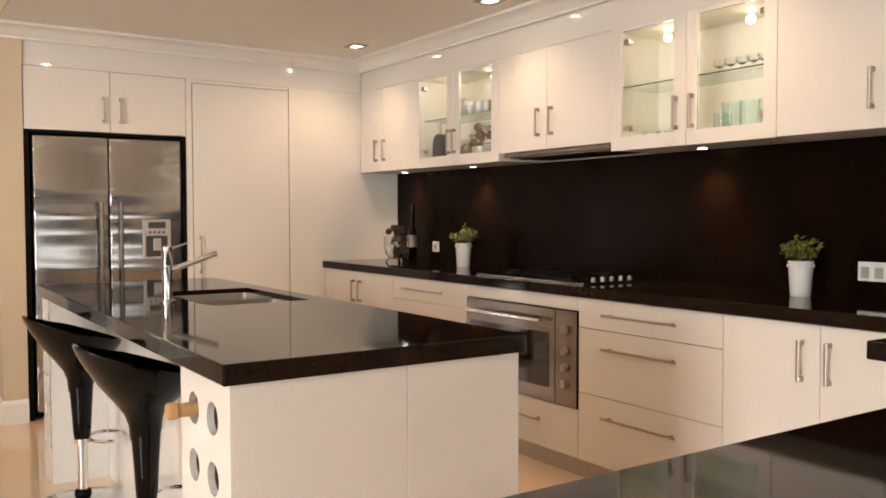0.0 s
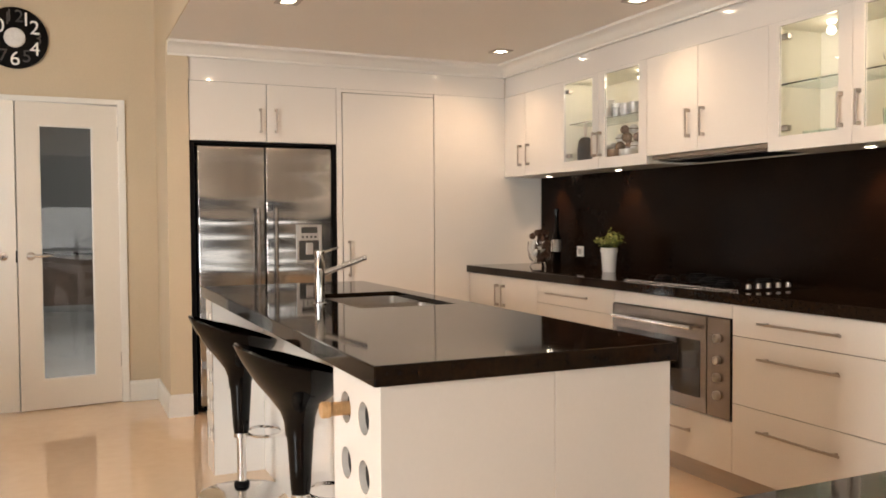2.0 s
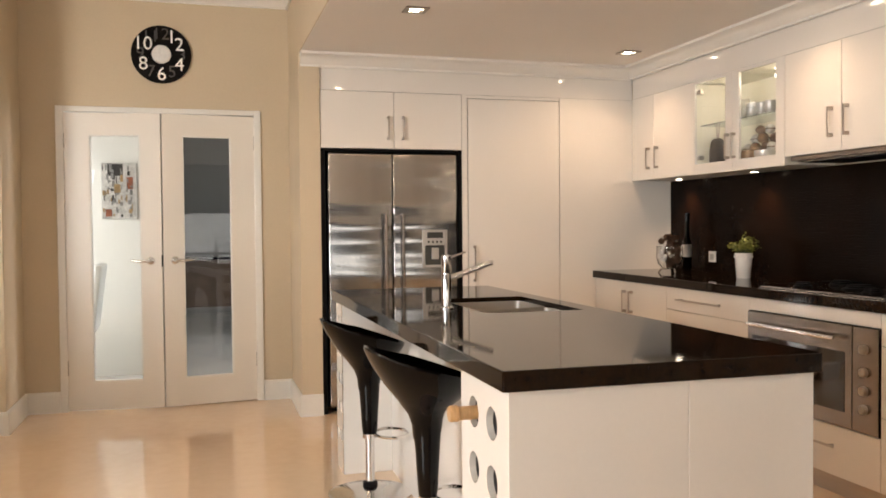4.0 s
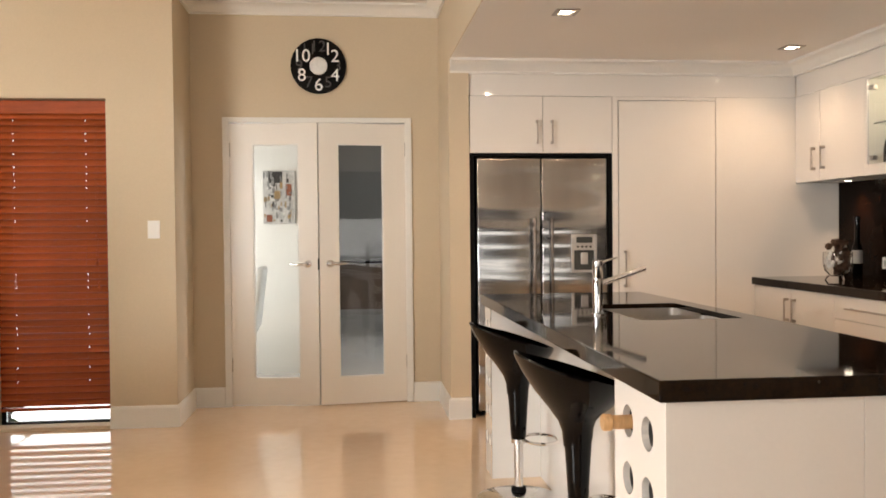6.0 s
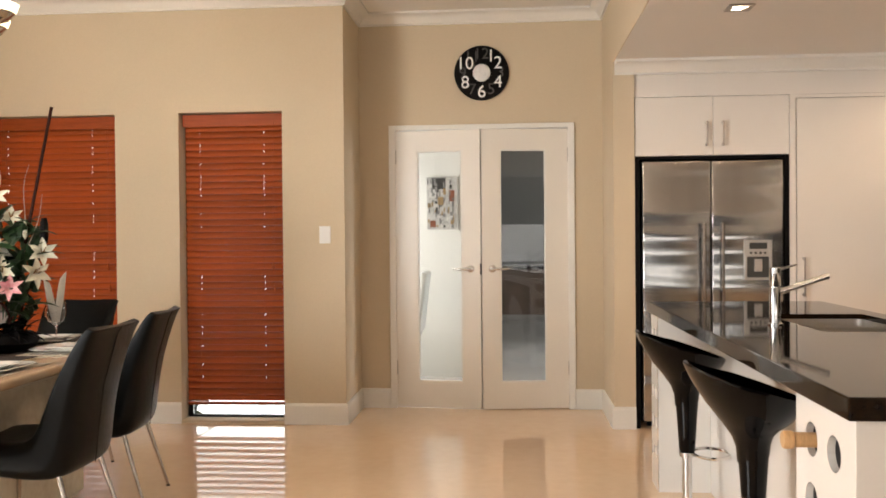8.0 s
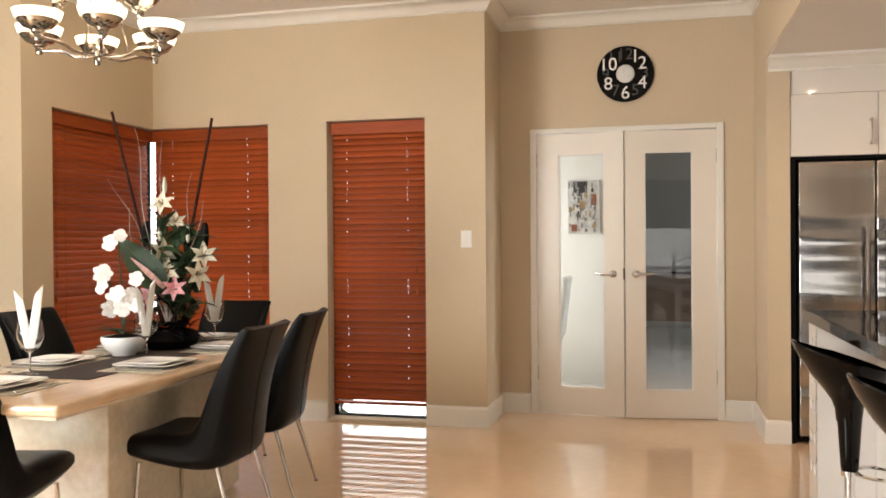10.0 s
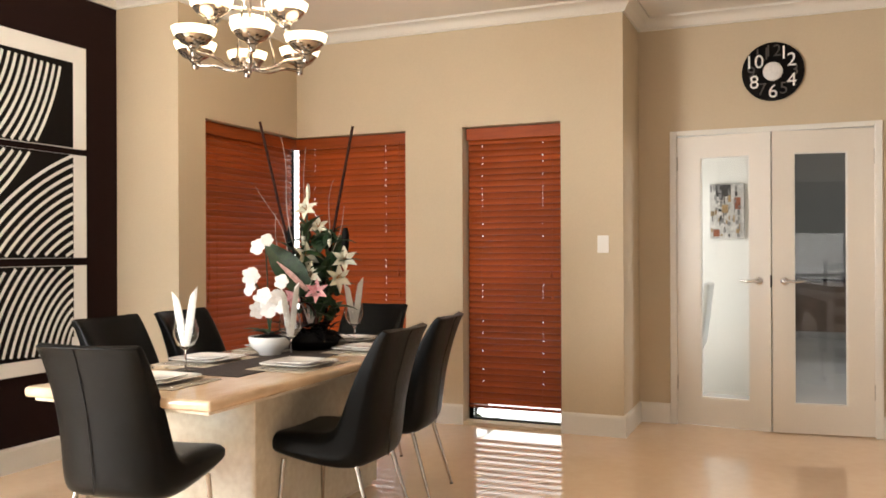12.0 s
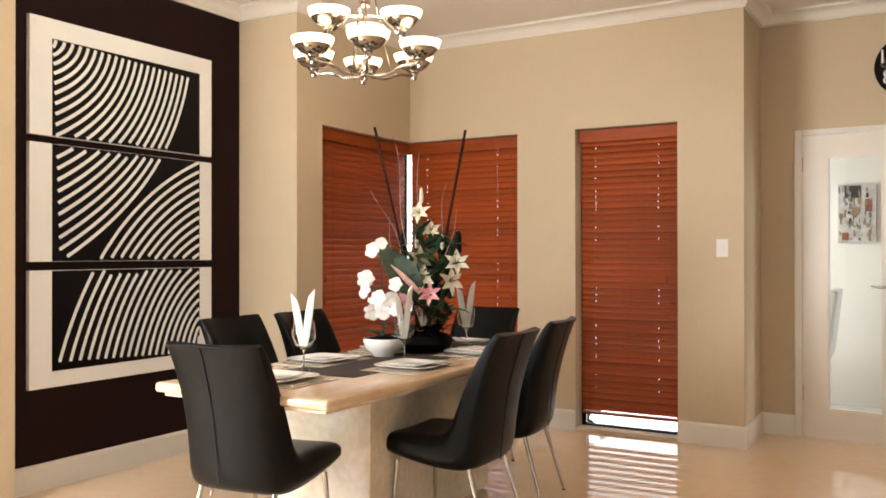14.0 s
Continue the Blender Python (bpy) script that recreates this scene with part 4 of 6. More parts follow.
RROWS = (0.185, 0.33, 0.475, 0.62, 0.765)
part("wine_rack", rack_plate(0.735, 1.926, 2.272, (2.03, 2.172), RROWS, 0.041, 0.0, SLAB - 0.001), M_GLOSS, isl, "white board with round bottle holes")
part("rack_side", box(0.737, 0.984, 2.2725, 2.2735 + 0.012, 0, SLAB - 0.001), M_GLOSS, isl)
part("wine_rack", rack_plate(0.735, 4.32, 4.50, (4.365, 4.455), RROWS, 0.030, 0.0, SLAB - 0.001), M_GLOSS, isl, "white board with round bottle holes")
part("rack_side", box(0.737, 0.984, 4.306, 4.3195, 0, SLAB - 0.001), M_GLOSS, isl)
# sleeves behind the holes, the shade inside put into their dark colour
for cols, rad in (((2.03, 2.172), 0.0412), ((4.365, 4.455), 0.0302)):
    for cy, cz in itertools.product(cols, RROWS):
        part("bottle_sleeve", moved(lathe([(rad, 0), (rad, 0.2), (0, 0.2), (0, 0.203), (rad + 0.003, 0.203), (rad + 0.003, 0)], seg=24), Matrix.Translation((0.7535, cy, cz)) @ pose(0, 0, 0, 0, 90, 0)), M_DARKHOLE, isl)
bottle = root("wine_bottle", (0.735, 2.172, 0.765), "bottle with a light timber-coloured neck lying in the rack", "bottle")
part("neck", moved(lathe([(0, 0), (0.019, 0), (0.0215, 0.004), (0.0215, 0.022), (0.018, 0.026), (0.018, 0.10), (0.0385, 0.15), (0.0385, 0.25), (0, 0.25)], seg=20), Matrix.Translation((0.668, 2.172, 0.765 - 0.002)) @ pose(0, 0, 0, 0, 90, 0)), M_WOOD, bottle, smooth=True)

sink = root("kitchen_sink", (1.3, 3.46, 0.7), "undermount stainless steel double bowl sink", "sink")
for a, b in ((3.124, 3.45), (3.47, 3.796)):
    bm = box(1.099, 1.491, a, b, 0.70, 0.896, 0.0)
    bmesh.ops.delete(bm, geom=[fc for fc in bm.faces if fc.normal.z > 0.9], context="FACES")
    bmesh.ops.bevel(bm, geom=[e for e in bm.edges if not e.is_boundary], offset=0.035, segments=4, affect="EDGES", profile=0.5)
    bmesh.ops.solidify(bm, geom=bm.faces[:], thickness=0.003)
    part("bowl", bm, M_SINK, sink, smooth=True)
part("divider", box(1.099, 1.491, 3.4535, 3.4665, 0.80, 0.888, 0.003), M_CHROME, sink)
tap = root("kitchen_tap", (1.005, 3.35, TOP), "chrome pillar mixer tap with an angled spout", "tap")
part("post", lathe([(0, 0), (0.028, 0), (0.028, 0.006), (0.0205, 0.010), (0.0205, 0.135), (0.0195, 0.138), (0.0195, 0.146), (0.0205, 0.149), (0.0205, 0.212), (0.017, 0.216), (0, 0.216)], (1.005, 3.35, TOP), 24), M_CHROME, tap, smooth=True)
part("spout", tube([(1.01, 3.35, 1.035), (1.19, 3.345, 1.096), (1.197, 3.345, 1.096)], [0.0115, 0.0115, 0.0125], 14), M_CHROME, tap, smooth=True)
part("lever", tube([(1.01, 3.35, 1.118), (1.085, 3.35, 1.142)], [0.005, 0.0042], 8), M_CHROME, tap, smooth=True)


# ---------------- bar stools ----------------
def bar_stool(at):
    r = root("bar_stool", at, "black moulded bar stool on a chrome gas-lift stem", "stool", "bar stools at the island")
    x, y, z = at
    bm = bmesh.new()
    nu, nv = 32, 10
    rings = []
    # outer shell from the stem up to the rim, then the dished inside
    prof = [(0.265, -0.17), (0.285, -0.12), (0.35, -0.08), (0.50, -0.045), (0.70, -0.006), (0.88, 0.045), (0.96, 0.075), (1.0, 0.095), (0.985, 0.103), (0.94, 0.085), (0.78, 0.048), (0.5, 0.022), (0.2, 0.012)]
    for q, h in prof:
        ring = []
        for k in range(nu):
            a = 2 * math.pi * k / nu
            c, s = math.cos(a), math.sin(a)
            back = max(0.0, -c) ** 1.3
            lift = 0.066 * back * max(0.0, q - 0.35) / 0.65 - 0.035 * max(0.0, c) * q
            ring.append(bm.verts.new((x + 0.197 * q * c - 0.03 * max(0.0, q - 0.3) / 0.7, y + 0.205 * q * s, z + 0.662 + h * (1 - 0.25 * max(0, c)) + lift)))
        rings.append(ring)
    for a, b in zip(rings, rings[1:]):
        for k in range(nu):
            bm.faces.new((a[k], a[(k + 1) % nu], b[(k + 1) % nu], b[k]))
    bm.faces.new(rings[-1])
    bmesh.ops.recalc_face_normals(bm, faces=bm.faces[:])
    part("seat", bm, M_BLACKGLOSS, r, smooth=True)
    part("column", lathe([(0.033, 0.285), (0.036, 0.30), (0.043, 0.42), (0.050, 0.52), (0.056, 0.57), (0.0, 0.60)], at, 24), M_BLACKGLOSS, r, smooth=True)
    part("stem", lathe([(0.0, 0.05), (0.021, 0.05), (0.021, 0.262), (0.034, 0.264), (0.034, 0.284), (0, 0.284)], at, 20), M_CHROME, r, smooth=True)
    part("collar", lathe([(0.030, 0.036), (0.036, 0.04), (0.034, 0.056), (0.024, 0.062), (0.0, 0.062)], at, 20), M_BLACK, r)
    part("base", lathe([(0, 0), (0.195, 0), (0.195, 0.006), (0.18, 0.011), (0.10, 0.022), (0.045, 0.036), (0, 0.038)], at, 36), M_CHROME, r, smooth=True)
    ring = [(x + 0.105 + 0.078 * math.cos(a), y + 0.10 * math.sin(a), z + 0.276) for a in (2 * math.pi * k / 28 for k in range(28))]
    part("foot_ring", tube(ring, 0.0075, 8, True), M_CHROME, r, smooth=True)
    return r


bar_stool((0.805, 3.97, 0))
bar_stool((0.828, 3.0, 0))


# ---------------- dining room ----------------
TZ = 0.72
table = root("dining_table", (-2.36, 3.58, 0), "polished beige marble dining table on a cream marble pedestal", "table")
part("tabletop", box(-2.81, -1.91, 2.52, 4.66, TZ - 0.042, TZ, 0.016, seg=4), M_TABLE, table, smooth=True)
part("edge_band", box(-2.78, -1.94, 2.55, 4.63, TZ - 0.058, TZ - 0.0422, 0.004), M_PALEMARBLE, table)
part("pedestal", box(-2.62, -2.10, 3.05, 4.15, 0.02, TZ - 0.0585, 0.006), M_PALEMARBLE, table)
part("plinth", box(-2.60, -2.12, 3.07, 4.13, 0.0, 0.0195), M_PALEMARBLE, table)


def chair_shell():
    """Seat and back in one upholstered shell; the chair faces +x."""
    inner = [(0.265, 0.440), (0.250, 0.470), (0.11, 0.478), (-0.02, 0.474), (-0.095, 0.492), (-0.15, 0.548), (-0.196, 0.64), (-0.238, 0.75), (-0.312, 0.885), (-0.333, 0.908), (-0.336, 0.911)]
    outer = [(0.265, 0.405), (0.24, 0.375), (0.10, 0.345), (-0.06, 0.325), (-0.18, 0.328), (-0.248, 0.365), (-0.262, 0.50), (-0.287, 0.68), (-0.346, 0.880), (-0.363, 0.908), (-0.364, 0.911)]
    width = [0.42, 0.44, 0.455, 0.46, 0.455, 0.44, 0.425, 0.418, 0.420, 0.424, 0.424]
    wing = [0, 0, 0, 0.01, 0.03, 0.060, 0.072, 0.058, 0.040, 0.032, 0.030]
    bm = bmesh.new()
    rings = []
    ss = [-1, -0.975, -0.88, -0.5, 0, 0.5, 0.88, 0.975, 1]
    for (ix, iz), (ox, oz), w, wg in zip(inner, outer, width, wing):
        ring = []
        for s in ss:
            e = abs(s) ** 4
            f_in = 0.30 * e if abs(s) > 0.9 else 0.0
            ring.append(bm.verts.new((ix + (ox - ix) * f_in + wg * s * s, s * w / 2, iz + (oz - iz) * f_in + 0.35 * wg * s * s - 0.012 * (1 - s * s) * (1 if iz < 0.5 else 0))))
        for s in reversed(ss):
            e = abs(s) ** 4
            f_out = 0.30 * e if abs(s) > 0.9 else 0.0
            ring.append(bm.verts.new((ox + (ix - ox) * f_out + 0.6 * wg * s * s, s * w / 2, oz + (iz - oz) * f_out)))
        rings.append(ring)
    n = len(rings[0])
    for a, b in zip(rings, rings[1:]):
        for k in range(n):
            bm.faces.new((a[k], a[(k + 1) % n], b[(k + 1) % n], b[k]))
    bm.faces.new(rings[0])
    bm.faces.new(rings[-1])
    bmesh.ops.recalc_face_normals(bm, faces=bm.faces[:])
    return bm, outer


def dining_chair():
    r = root("dining_chair", (0, 0, 0), "black leather dining chair with slim chrome legs at the table", "chair", "dining chairs")
    bm, outer = chair_shell()
    sub = part("upholstered_shell", bm, M_LEATHER, r)
    sub.data.shade_smooth()
    soft = sub.modifiers.new("rounded", "SUBSURF")
    soft.levels = soft.render_levels = 2
    seam = [(x - 0.0015, 0.03, z) for x, z in outer[5:-1]]
    part("seam", tube(seam, 0.0022, 5), M_STITCH, sub)
    for sx, sy in ((0.185, 0.17), (0.185, -0.17), (-0.17, 0.17), (-0.17, -0.17)):
        fx = sx + (0.02 if sx > 0 else -0.10)
        leg = part("leg", tube([(fx, sy * 1.14, 0.004), (sx, sy, 0.345)], [0.0075, 0.0115], 10), M_NICKEL, r, smooth=True)
        part("glide", lathe([(0, 0), (0.010, 0), (0.010, 0.006), (0, 0.006)], (fx, sy * 1.14, 0), 8), M_BLACK, leg)
    return r


first = dining_chair()
first.matrix_basis = pose(-1.895, 3.40, 0, 0, 0, 181)
for px, py, turn in ((-1.975, 4.07, 187), (-2.91, 3.38, 0), (-2.885, 3.92, 2), (-2.365, 2.69, 97), (-2.44, 4.47, -92)):
    copy_thing(first, pose(px, py, 0, 0, 0, turn))

thing("table_runner", box(-2.56, -2.16, 3.02, 4.16, TZ + 0.0003, TZ + 0.003), M_RUNNER, "dark brown woven runner along the table", "table runner", at=(-2.36, 3.6, TZ))


def plate_mesh(s, h):
    """A square plate with a raised, rounded rim."""
    bm = bmesh.new()
    rings = []
    for half, z in ((s * 0.62, 0), (s * 0.66, 0.004), (s * 0.98, h), (s, h + 0.002), (s * 0.985, h + 0.004), (s * 0.70, 0.008), (s * 0.64, 0.006)):
        ring = []
        for k in range(32):
            a = 2 * math.pi * k / 32 + math.pi / 32
            c, q = math.cos(a), math.sin(a)
            p = (abs(c) ** 7 + abs(q) ** 7) ** (-1 / 7)
            ring.append(bm.verts.new((half * c * p, half * q * p, z)))
        rings.append(ring)
    for a, b in zip(rings, rings[1:]):
        for k in range(32):
            bm.faces.new((a[k], a[(k + 1) % 32], b[(k + 1) % 32], b[k]))
    bm.faces.new(rings[0]), bm.faces.new(rings[-1])
    bmesh.ops.recalc_face_normals(bm, faces=bm.faces[:])
    return bm


SEATS = [(-2.12, 3.42, 180), (-2.12, 4.06, 180), (-2.62, 3.40, 0), (-2.62, 4.00, 0), (-2.40, 2.80, 90), (-2.42, 4.43, -90)]
mat0 = thing("placemat", box(-0.15, 0.15, -0.21, 0.21, 0, 0.003), M_MAT, "woven beige placemat under a plate", "placemat", "place settings")
plate0 = root("dinner_plate", (0, 0, 0), "white square dinner plate with a smaller plate on it", "plate", "place settings")
part("charger", plate_mesh(0.145, 0.014), M_CERAMIC, plate0, smooth=True)
part("side_plate", moved(plate_mesh(0.10, 0.012), Matrix.Translation((0, 0, 0.0085))), M_CERAMIC, plate0, smooth=True)


def fork():
    bm = box(-0.10, 0.03, -0.005, 0.005, 0.0, 0.003, 0.001)
    join(bm, box(0.03, 0.05, -0.011, 0.011, 0, 0.003, 0.001), *[box(0.05, 0.095, -0.010 + 0.006 * k, -0.0075 + 0.006 * k, 0, 0.003) for k in range(4)])
    return bm


fork0 = thing("fork", fork(), M_CHROME, "polished steel fork on a placemat", "fork", "place settings")
knife0 = thing("knife", join(box(-0.11, 0.0, -0.006, 0.006, 0, 0.004, 0.001), box(0.0, 0.11, -0.009, 0.007, 0.001, 0.003, 0.0008)), M_CHROME, "polished steel knife on a placemat", "knife", "place settings")


def wine_glass(at):
    r = root("wine_glass", at, "large wine glass holding a folded white napkin", "wine glass", "place settings")
    prof = [(0, 0), (0.036, 0.001), (0.034, 0.003), (0.008, 0.008), (0.0045, 0.02), (0.0042, 0.085), (0.012, 0.096), (0.038, 0.115), (0.053, 0.145), (0.054, 0.178), (0.044, 0.225), (0.0425, 0.225), (0.052, 0.178), (0.051, 0.146), (0.036, 0.118), (0.010, 0.100), (0, 0.099)]
    part("glass", lathe(prof, at, 28), M_WINE, r, smooth=True).visible_shadow = False
    return r


def napkin(at, turn):
    """Two tall folded points standing out of the glass."""
    r = root("napkin", (at[0], at[1], at[2] + 0.11), "white napkin folded into two points in a wine glass", "napkin", "place settings")
    for s, lean, hgt in ((-1, 10, 0.225), (1, 8, 0.245)):
        bm = bmesh.new()
        rows = []
        for k in range(7):
            t = k / 6
            w = 0.0135 + 0.004 * math.sin(math.pi * t)
            rows.append([bm.verts.new((u * w, dd + 0.004 * math.cos(u * 2), t * hgt + (0.022 * u * s if k == 6 else 0))) for u, dd in ((-1, 0.002), (-0.3, 0.008), (0.4, 0.005), (1, 0.001), (0.4, -0.007), (-0.4, -0.006))])
        for a, b in zip(rows, rows[1:]):
            for j in range(6):
                bm.faces.new((a[j], a[(j + 1) % 6], b[(j + 1) % 6], b[j]))
        bm.faces.new(rows[0]), bm.faces.new(rows[-1])
        bmesh.ops.recalc_face_normals(bm, faces=bm.faces[:])
        m = Matrix.Translation((at[0], at[1], at[2] + 0.108)) @ pose(0, 0, 0, 0, 0, turn) @ Matrix.Translation((s * 0.004, 0, 0)) @ pose(0, 0, 0, 0, s * lean, 0)
        part("fold", moved(bm, m), M_NAPKIN, r, smooth=True)


for k, (sx, sy, turn) in enumerate(SEATS):
    placed = [mat0, plate0, fork0, knife0] if k == 0 else [copy_thing(o, Matrix.Identity(4)) for o in (mat0, plate0, fork0, knife0)]
    c, s = math.cos(radians(turn)), math.sin(radians(turn))

    def at(u, v, z):
        return (sx + c * u - s * v, sy + s * u + c * v, TZ + z)
    for o, (u, v, z, tw) in zip(placed, ((0, 0, 0.0005, 0), (0, 0, 0.0042, random.uniform(-5, 5)), (0.0, 0.17, 0.004, 0), (0.0, -0.175, 0.004, 0))):
        o.matrix_basis = pose(*at(u, v, z), 0, 0, turn + tw)
for gx, gy, turn in ((-2.475, 3.07, 25), (-2.27, 3.58, 70), (-2.335, 4.33, 40)):
    wine_glass((gx, gy, TZ + 0.0035))
    napkin((gx, gy, TZ + 0.0035), turn)


# centrepiece
def round_petal(length, width, seg=7):
    """A broad petal with a rounded, slightly ruffled tip, growing along +x."""
    bm = bmesh.new()
    rows = []
    for k in range(seg + 1):
        t = k / seg
        w = width * 0.5 * max(0.12, math.sin(math.pi * (0.06 + 0.80 * t)) ** 0.55) * (1 if k < seg else 0.55)
        rows.append([bm.verts.new((length * t - 0.06 * length * q * q * t, q * w, length * (0.22 * t - 0.30 * t * t) + 0.05 * length * math.sin(5 * q) * t)) for q in (-1, -0.5, 0, 0.5, 1)])
    for a, b in zip(rows, rows[1:]):
        for j in range(4):
            bm.faces.new((a[j], a[j + 1], b[j + 1], b[j]))
    return bm


def lily(at, tilt, turn, size, material):
    bm = bmesh.new()
    for k in range(6):
        p = leaf_blade(size, size * (0.52 if k % 2 else 0.42), 0.45, 5)
        join(bm, moved(p, pose(0, 0, 0, 0, -28 if k % 2 else -20, 60 * k)))
    m = Matrix.Translation(at) @ pose(0, 0, 0, 0, 0, turn) @ pose(0, 0, 0, 0, tilt, 0)
    return moved(bm, m)


vase = root("flower_arrangement", (-2.43, 4.02, TZ + 0.003), "lilies, leaves, dark canes and curly twigs in a round black basket", "flower arrangement")
VX, VY, VZ = -2.43, 4.02, TZ + 0.003
pot = part("basket", lathe([(0, 0), (0.115, 0), (0.145, 0.02), (0.158, 0.045), (0.150, 0.072), (0.125, 0.092), (0.11, 0.094), (0.11, 0.08), (0, 0.075)], (VX, VY, VZ), 30), M_BLACK, vase, "black woven basket", smooth=True)
loop = [(VX - 0.005 + 0.095 * math.cos(a), VY - 0.09, VZ + 0.155 + 0.10 * math.sin(a)) for a in (math.pi * k / 16 - 0.15 for k in range(18))]
part("basket_handle", tube(loop, 0.006, 8), M_STEM, vase)
rng = random.Random(11)
for k in range(5):
    a = 6.28 * k / 5
    part("black_feather", moved(leaf_blade(0.16, 0.07, 0.5, 5), Matrix.Translation((VX, VY - 0.03, VZ + 0.11)) @ pose(0, 0, 0, 0, -10, math.degrees(a))), M_BLACK, vase)
for k in range(46):
    a, el, q = rng.uniform(0, 360), rng.uniform(-70, 10), rng.uniform(0.02, 0.11)
    foot = (VX + q * math.cos(radians(a)), VY - 0.02 + q * math.sin(radians(a)), VZ + rng.uniform(0.06, 0.10))
    part("black_feather", moved(leaf_blade(rng.uniform(0.10, 0.17), rng.uniform(0.03, 0.05), 0.55, 5), Matrix.Translation(foot) @ pose(0, 0, 0, 0, el, a)), M_BLACK, vase)
CANES = [((VX - 0.02, VY, VZ + 0.11), (VX - 0.34, VY + 0.03, 1.96)), ((VX + 0.03, VY, VZ + 0.11), (VX + 0.25, VY + 0.02, 1.90))]
for a, b in CANES:
    part("cane", tube([a, b], [0.0085, 0.0075], 8), M_STEM, vase)
for k, (dx, top, w) in enumerate(((-0.22, 1.90, 0.02), (-0.04, 1.80, -0.03), (-0.30, 1.60, 0.03), (0.17, 1.62, 0.02), (0.22, 1.48, -0.03), (-0.26, 1.45, 0.02))):
    pts = []
    for j in range(15):
        t = j / 14
        pts.append((VX + dx * t + w * math.sin(9 * t + k) * t, VY + 0.03 * math.cos(7 * t + k) * t, VZ + 0.11 + (top - VZ - 0.11) * t))
    part("twig", tube(pts, [0.0045 * (1 - 0.75 * j / 14) for j in range(15)], 6), M_WILLOW, vase, smooth=True)
for dx, dz, hh in ((-0.125, 1.245, 0.13), (0.215, 1.235, 0.13)):
    part("cattail", lathe([(0, 0), (0.015, 0.01), (0.019, 0.04), (0.019, hh - 0.03), (0.012, hh), (0, hh)], (VX + dx, VY, dz), 12), M_BLACK, vase, smooth=True)
    part("cattail_stem", tube([(VX + dx * 0.3, VY, VZ + 0.11), (VX + dx, VY, dz + 0.01)], 0.004, 6), M_STEM, vase)
LILIES = [(-0.005, -0.03, 1.46, 0.075), (0.035, 0.02, 1.37, 0.065), (0.0, -0.06, 1.215, 0.085), (0.06, -0.09, 1.108, 0.085), (0.215, -0.02, 1.195, 0.08), (0.205, -0.08, 1.10, 0.085)]
for k, (dx, dy, z, size) in enumerate(LILIES):
    part("lily_stem", tube(bezier((VX + dx * 0.2, VY, VZ + 0.11), (VX + dx * 0.3, VY + 0.02, (z + VZ) / 2), (VX + dx, VY + dy, z), 8), 0.0045, 6), M_LEAF, vase)
    fl = part("lily", lily((VX + dx, VY + dy, z), 62 + 10 * (k % 3), -75 + 25 * (k % 3), size, M_PETAL), M_PETAL, vase, "cream lily bloom")
    part("stamens", moved(join(tube([(0, 0, 0), (0.012, 0.004, 0.045)], 0.0022, 5), tube([(0, 0, 0), (-0.008, 0.01, 0.045)], 0.0022, 5), tube([(0, 0, 0), (-0.002, -0.012, 0.045)], 0.0022, 5)), Matrix.Translation((VX + dx, VY + dy, z)) @ pose(0, 0, 0, 0, 0, -75 + 25 * (k % 3)) @ pose(0, 0, 0, 0, 62, 0)), M_STAMEN, fl)
part("lily", lily((VX + 0.115, VY - 0.12, 1.03), 70, -70, 0.072, M_PETALP), M_PETALP, vase, "pink lily bloom")
part("lily", lily((VX - 0.02, VY - 0.12, 1.00), 70, -90, 0.07, M_PETALP), M_PETALP, vase, "pink lily bloom")
for dx, z in ((-0.03, 1.30), (0.13, 1.30), (0.0, 1.55)):
    part("bud", lathe([(0, 0), (0.010, 0.02), (0.012, 0.05), (0.007, 0.085), (0, 0.095)], (VX + dx, VY - 0.02, z - 0.04), 10), M_PETAL, vase, smooth=True)
for k in range(120):
    a, zz = rng.uniform(-20, 200), rng.uniform(0.14, 0.60)
    part("leaf", moved(leaf_blade(rng.uniform(0.12, 0.20), rng.uniform(0.035, 0.06), 0.5, 5), Matrix.Translation((VX + rng.uniform(-0.07, 0.16), VY + rng.uniform(-0.06, 0.06), VZ + zz)) @ pose(0, 0, 0, rng.uniform(-30, 30), rng.uniform(-60, -5), a + 180 * (k % 2))), M_LEAF, vase)
lx = Vector((-0.72, 0.05, 0.69)).normalized()
ln = Vector((0.5, -0.8, 0.25))
ly = ln.cross(lx).normalized()
ln = lx.cross(ly)
large = Matrix((lx, ly, ln)).transposed().to_4x4()
part("large_leaf", moved(leaf_blade(0.36, 0.15, 0.22, 9), Matrix.Translation((VX + 0.06, VY - 0.14, 1.03)) @ large), M_LEAF, vase)
part("leaf_stripe", moved(leaf_blade(0.24, 0.03, 0.22, 9), Matrix.Translation((VX + 0.075, VY - 0.15, 1.035)) @ large @ pose(0, 0, 0.006, 0, 0, 7)), mat("pink_variegation", (0.62, 0.36, 0.32), 0.5, vary=0.25, scale=40), vase, "pink variegated edge of the large leaf")

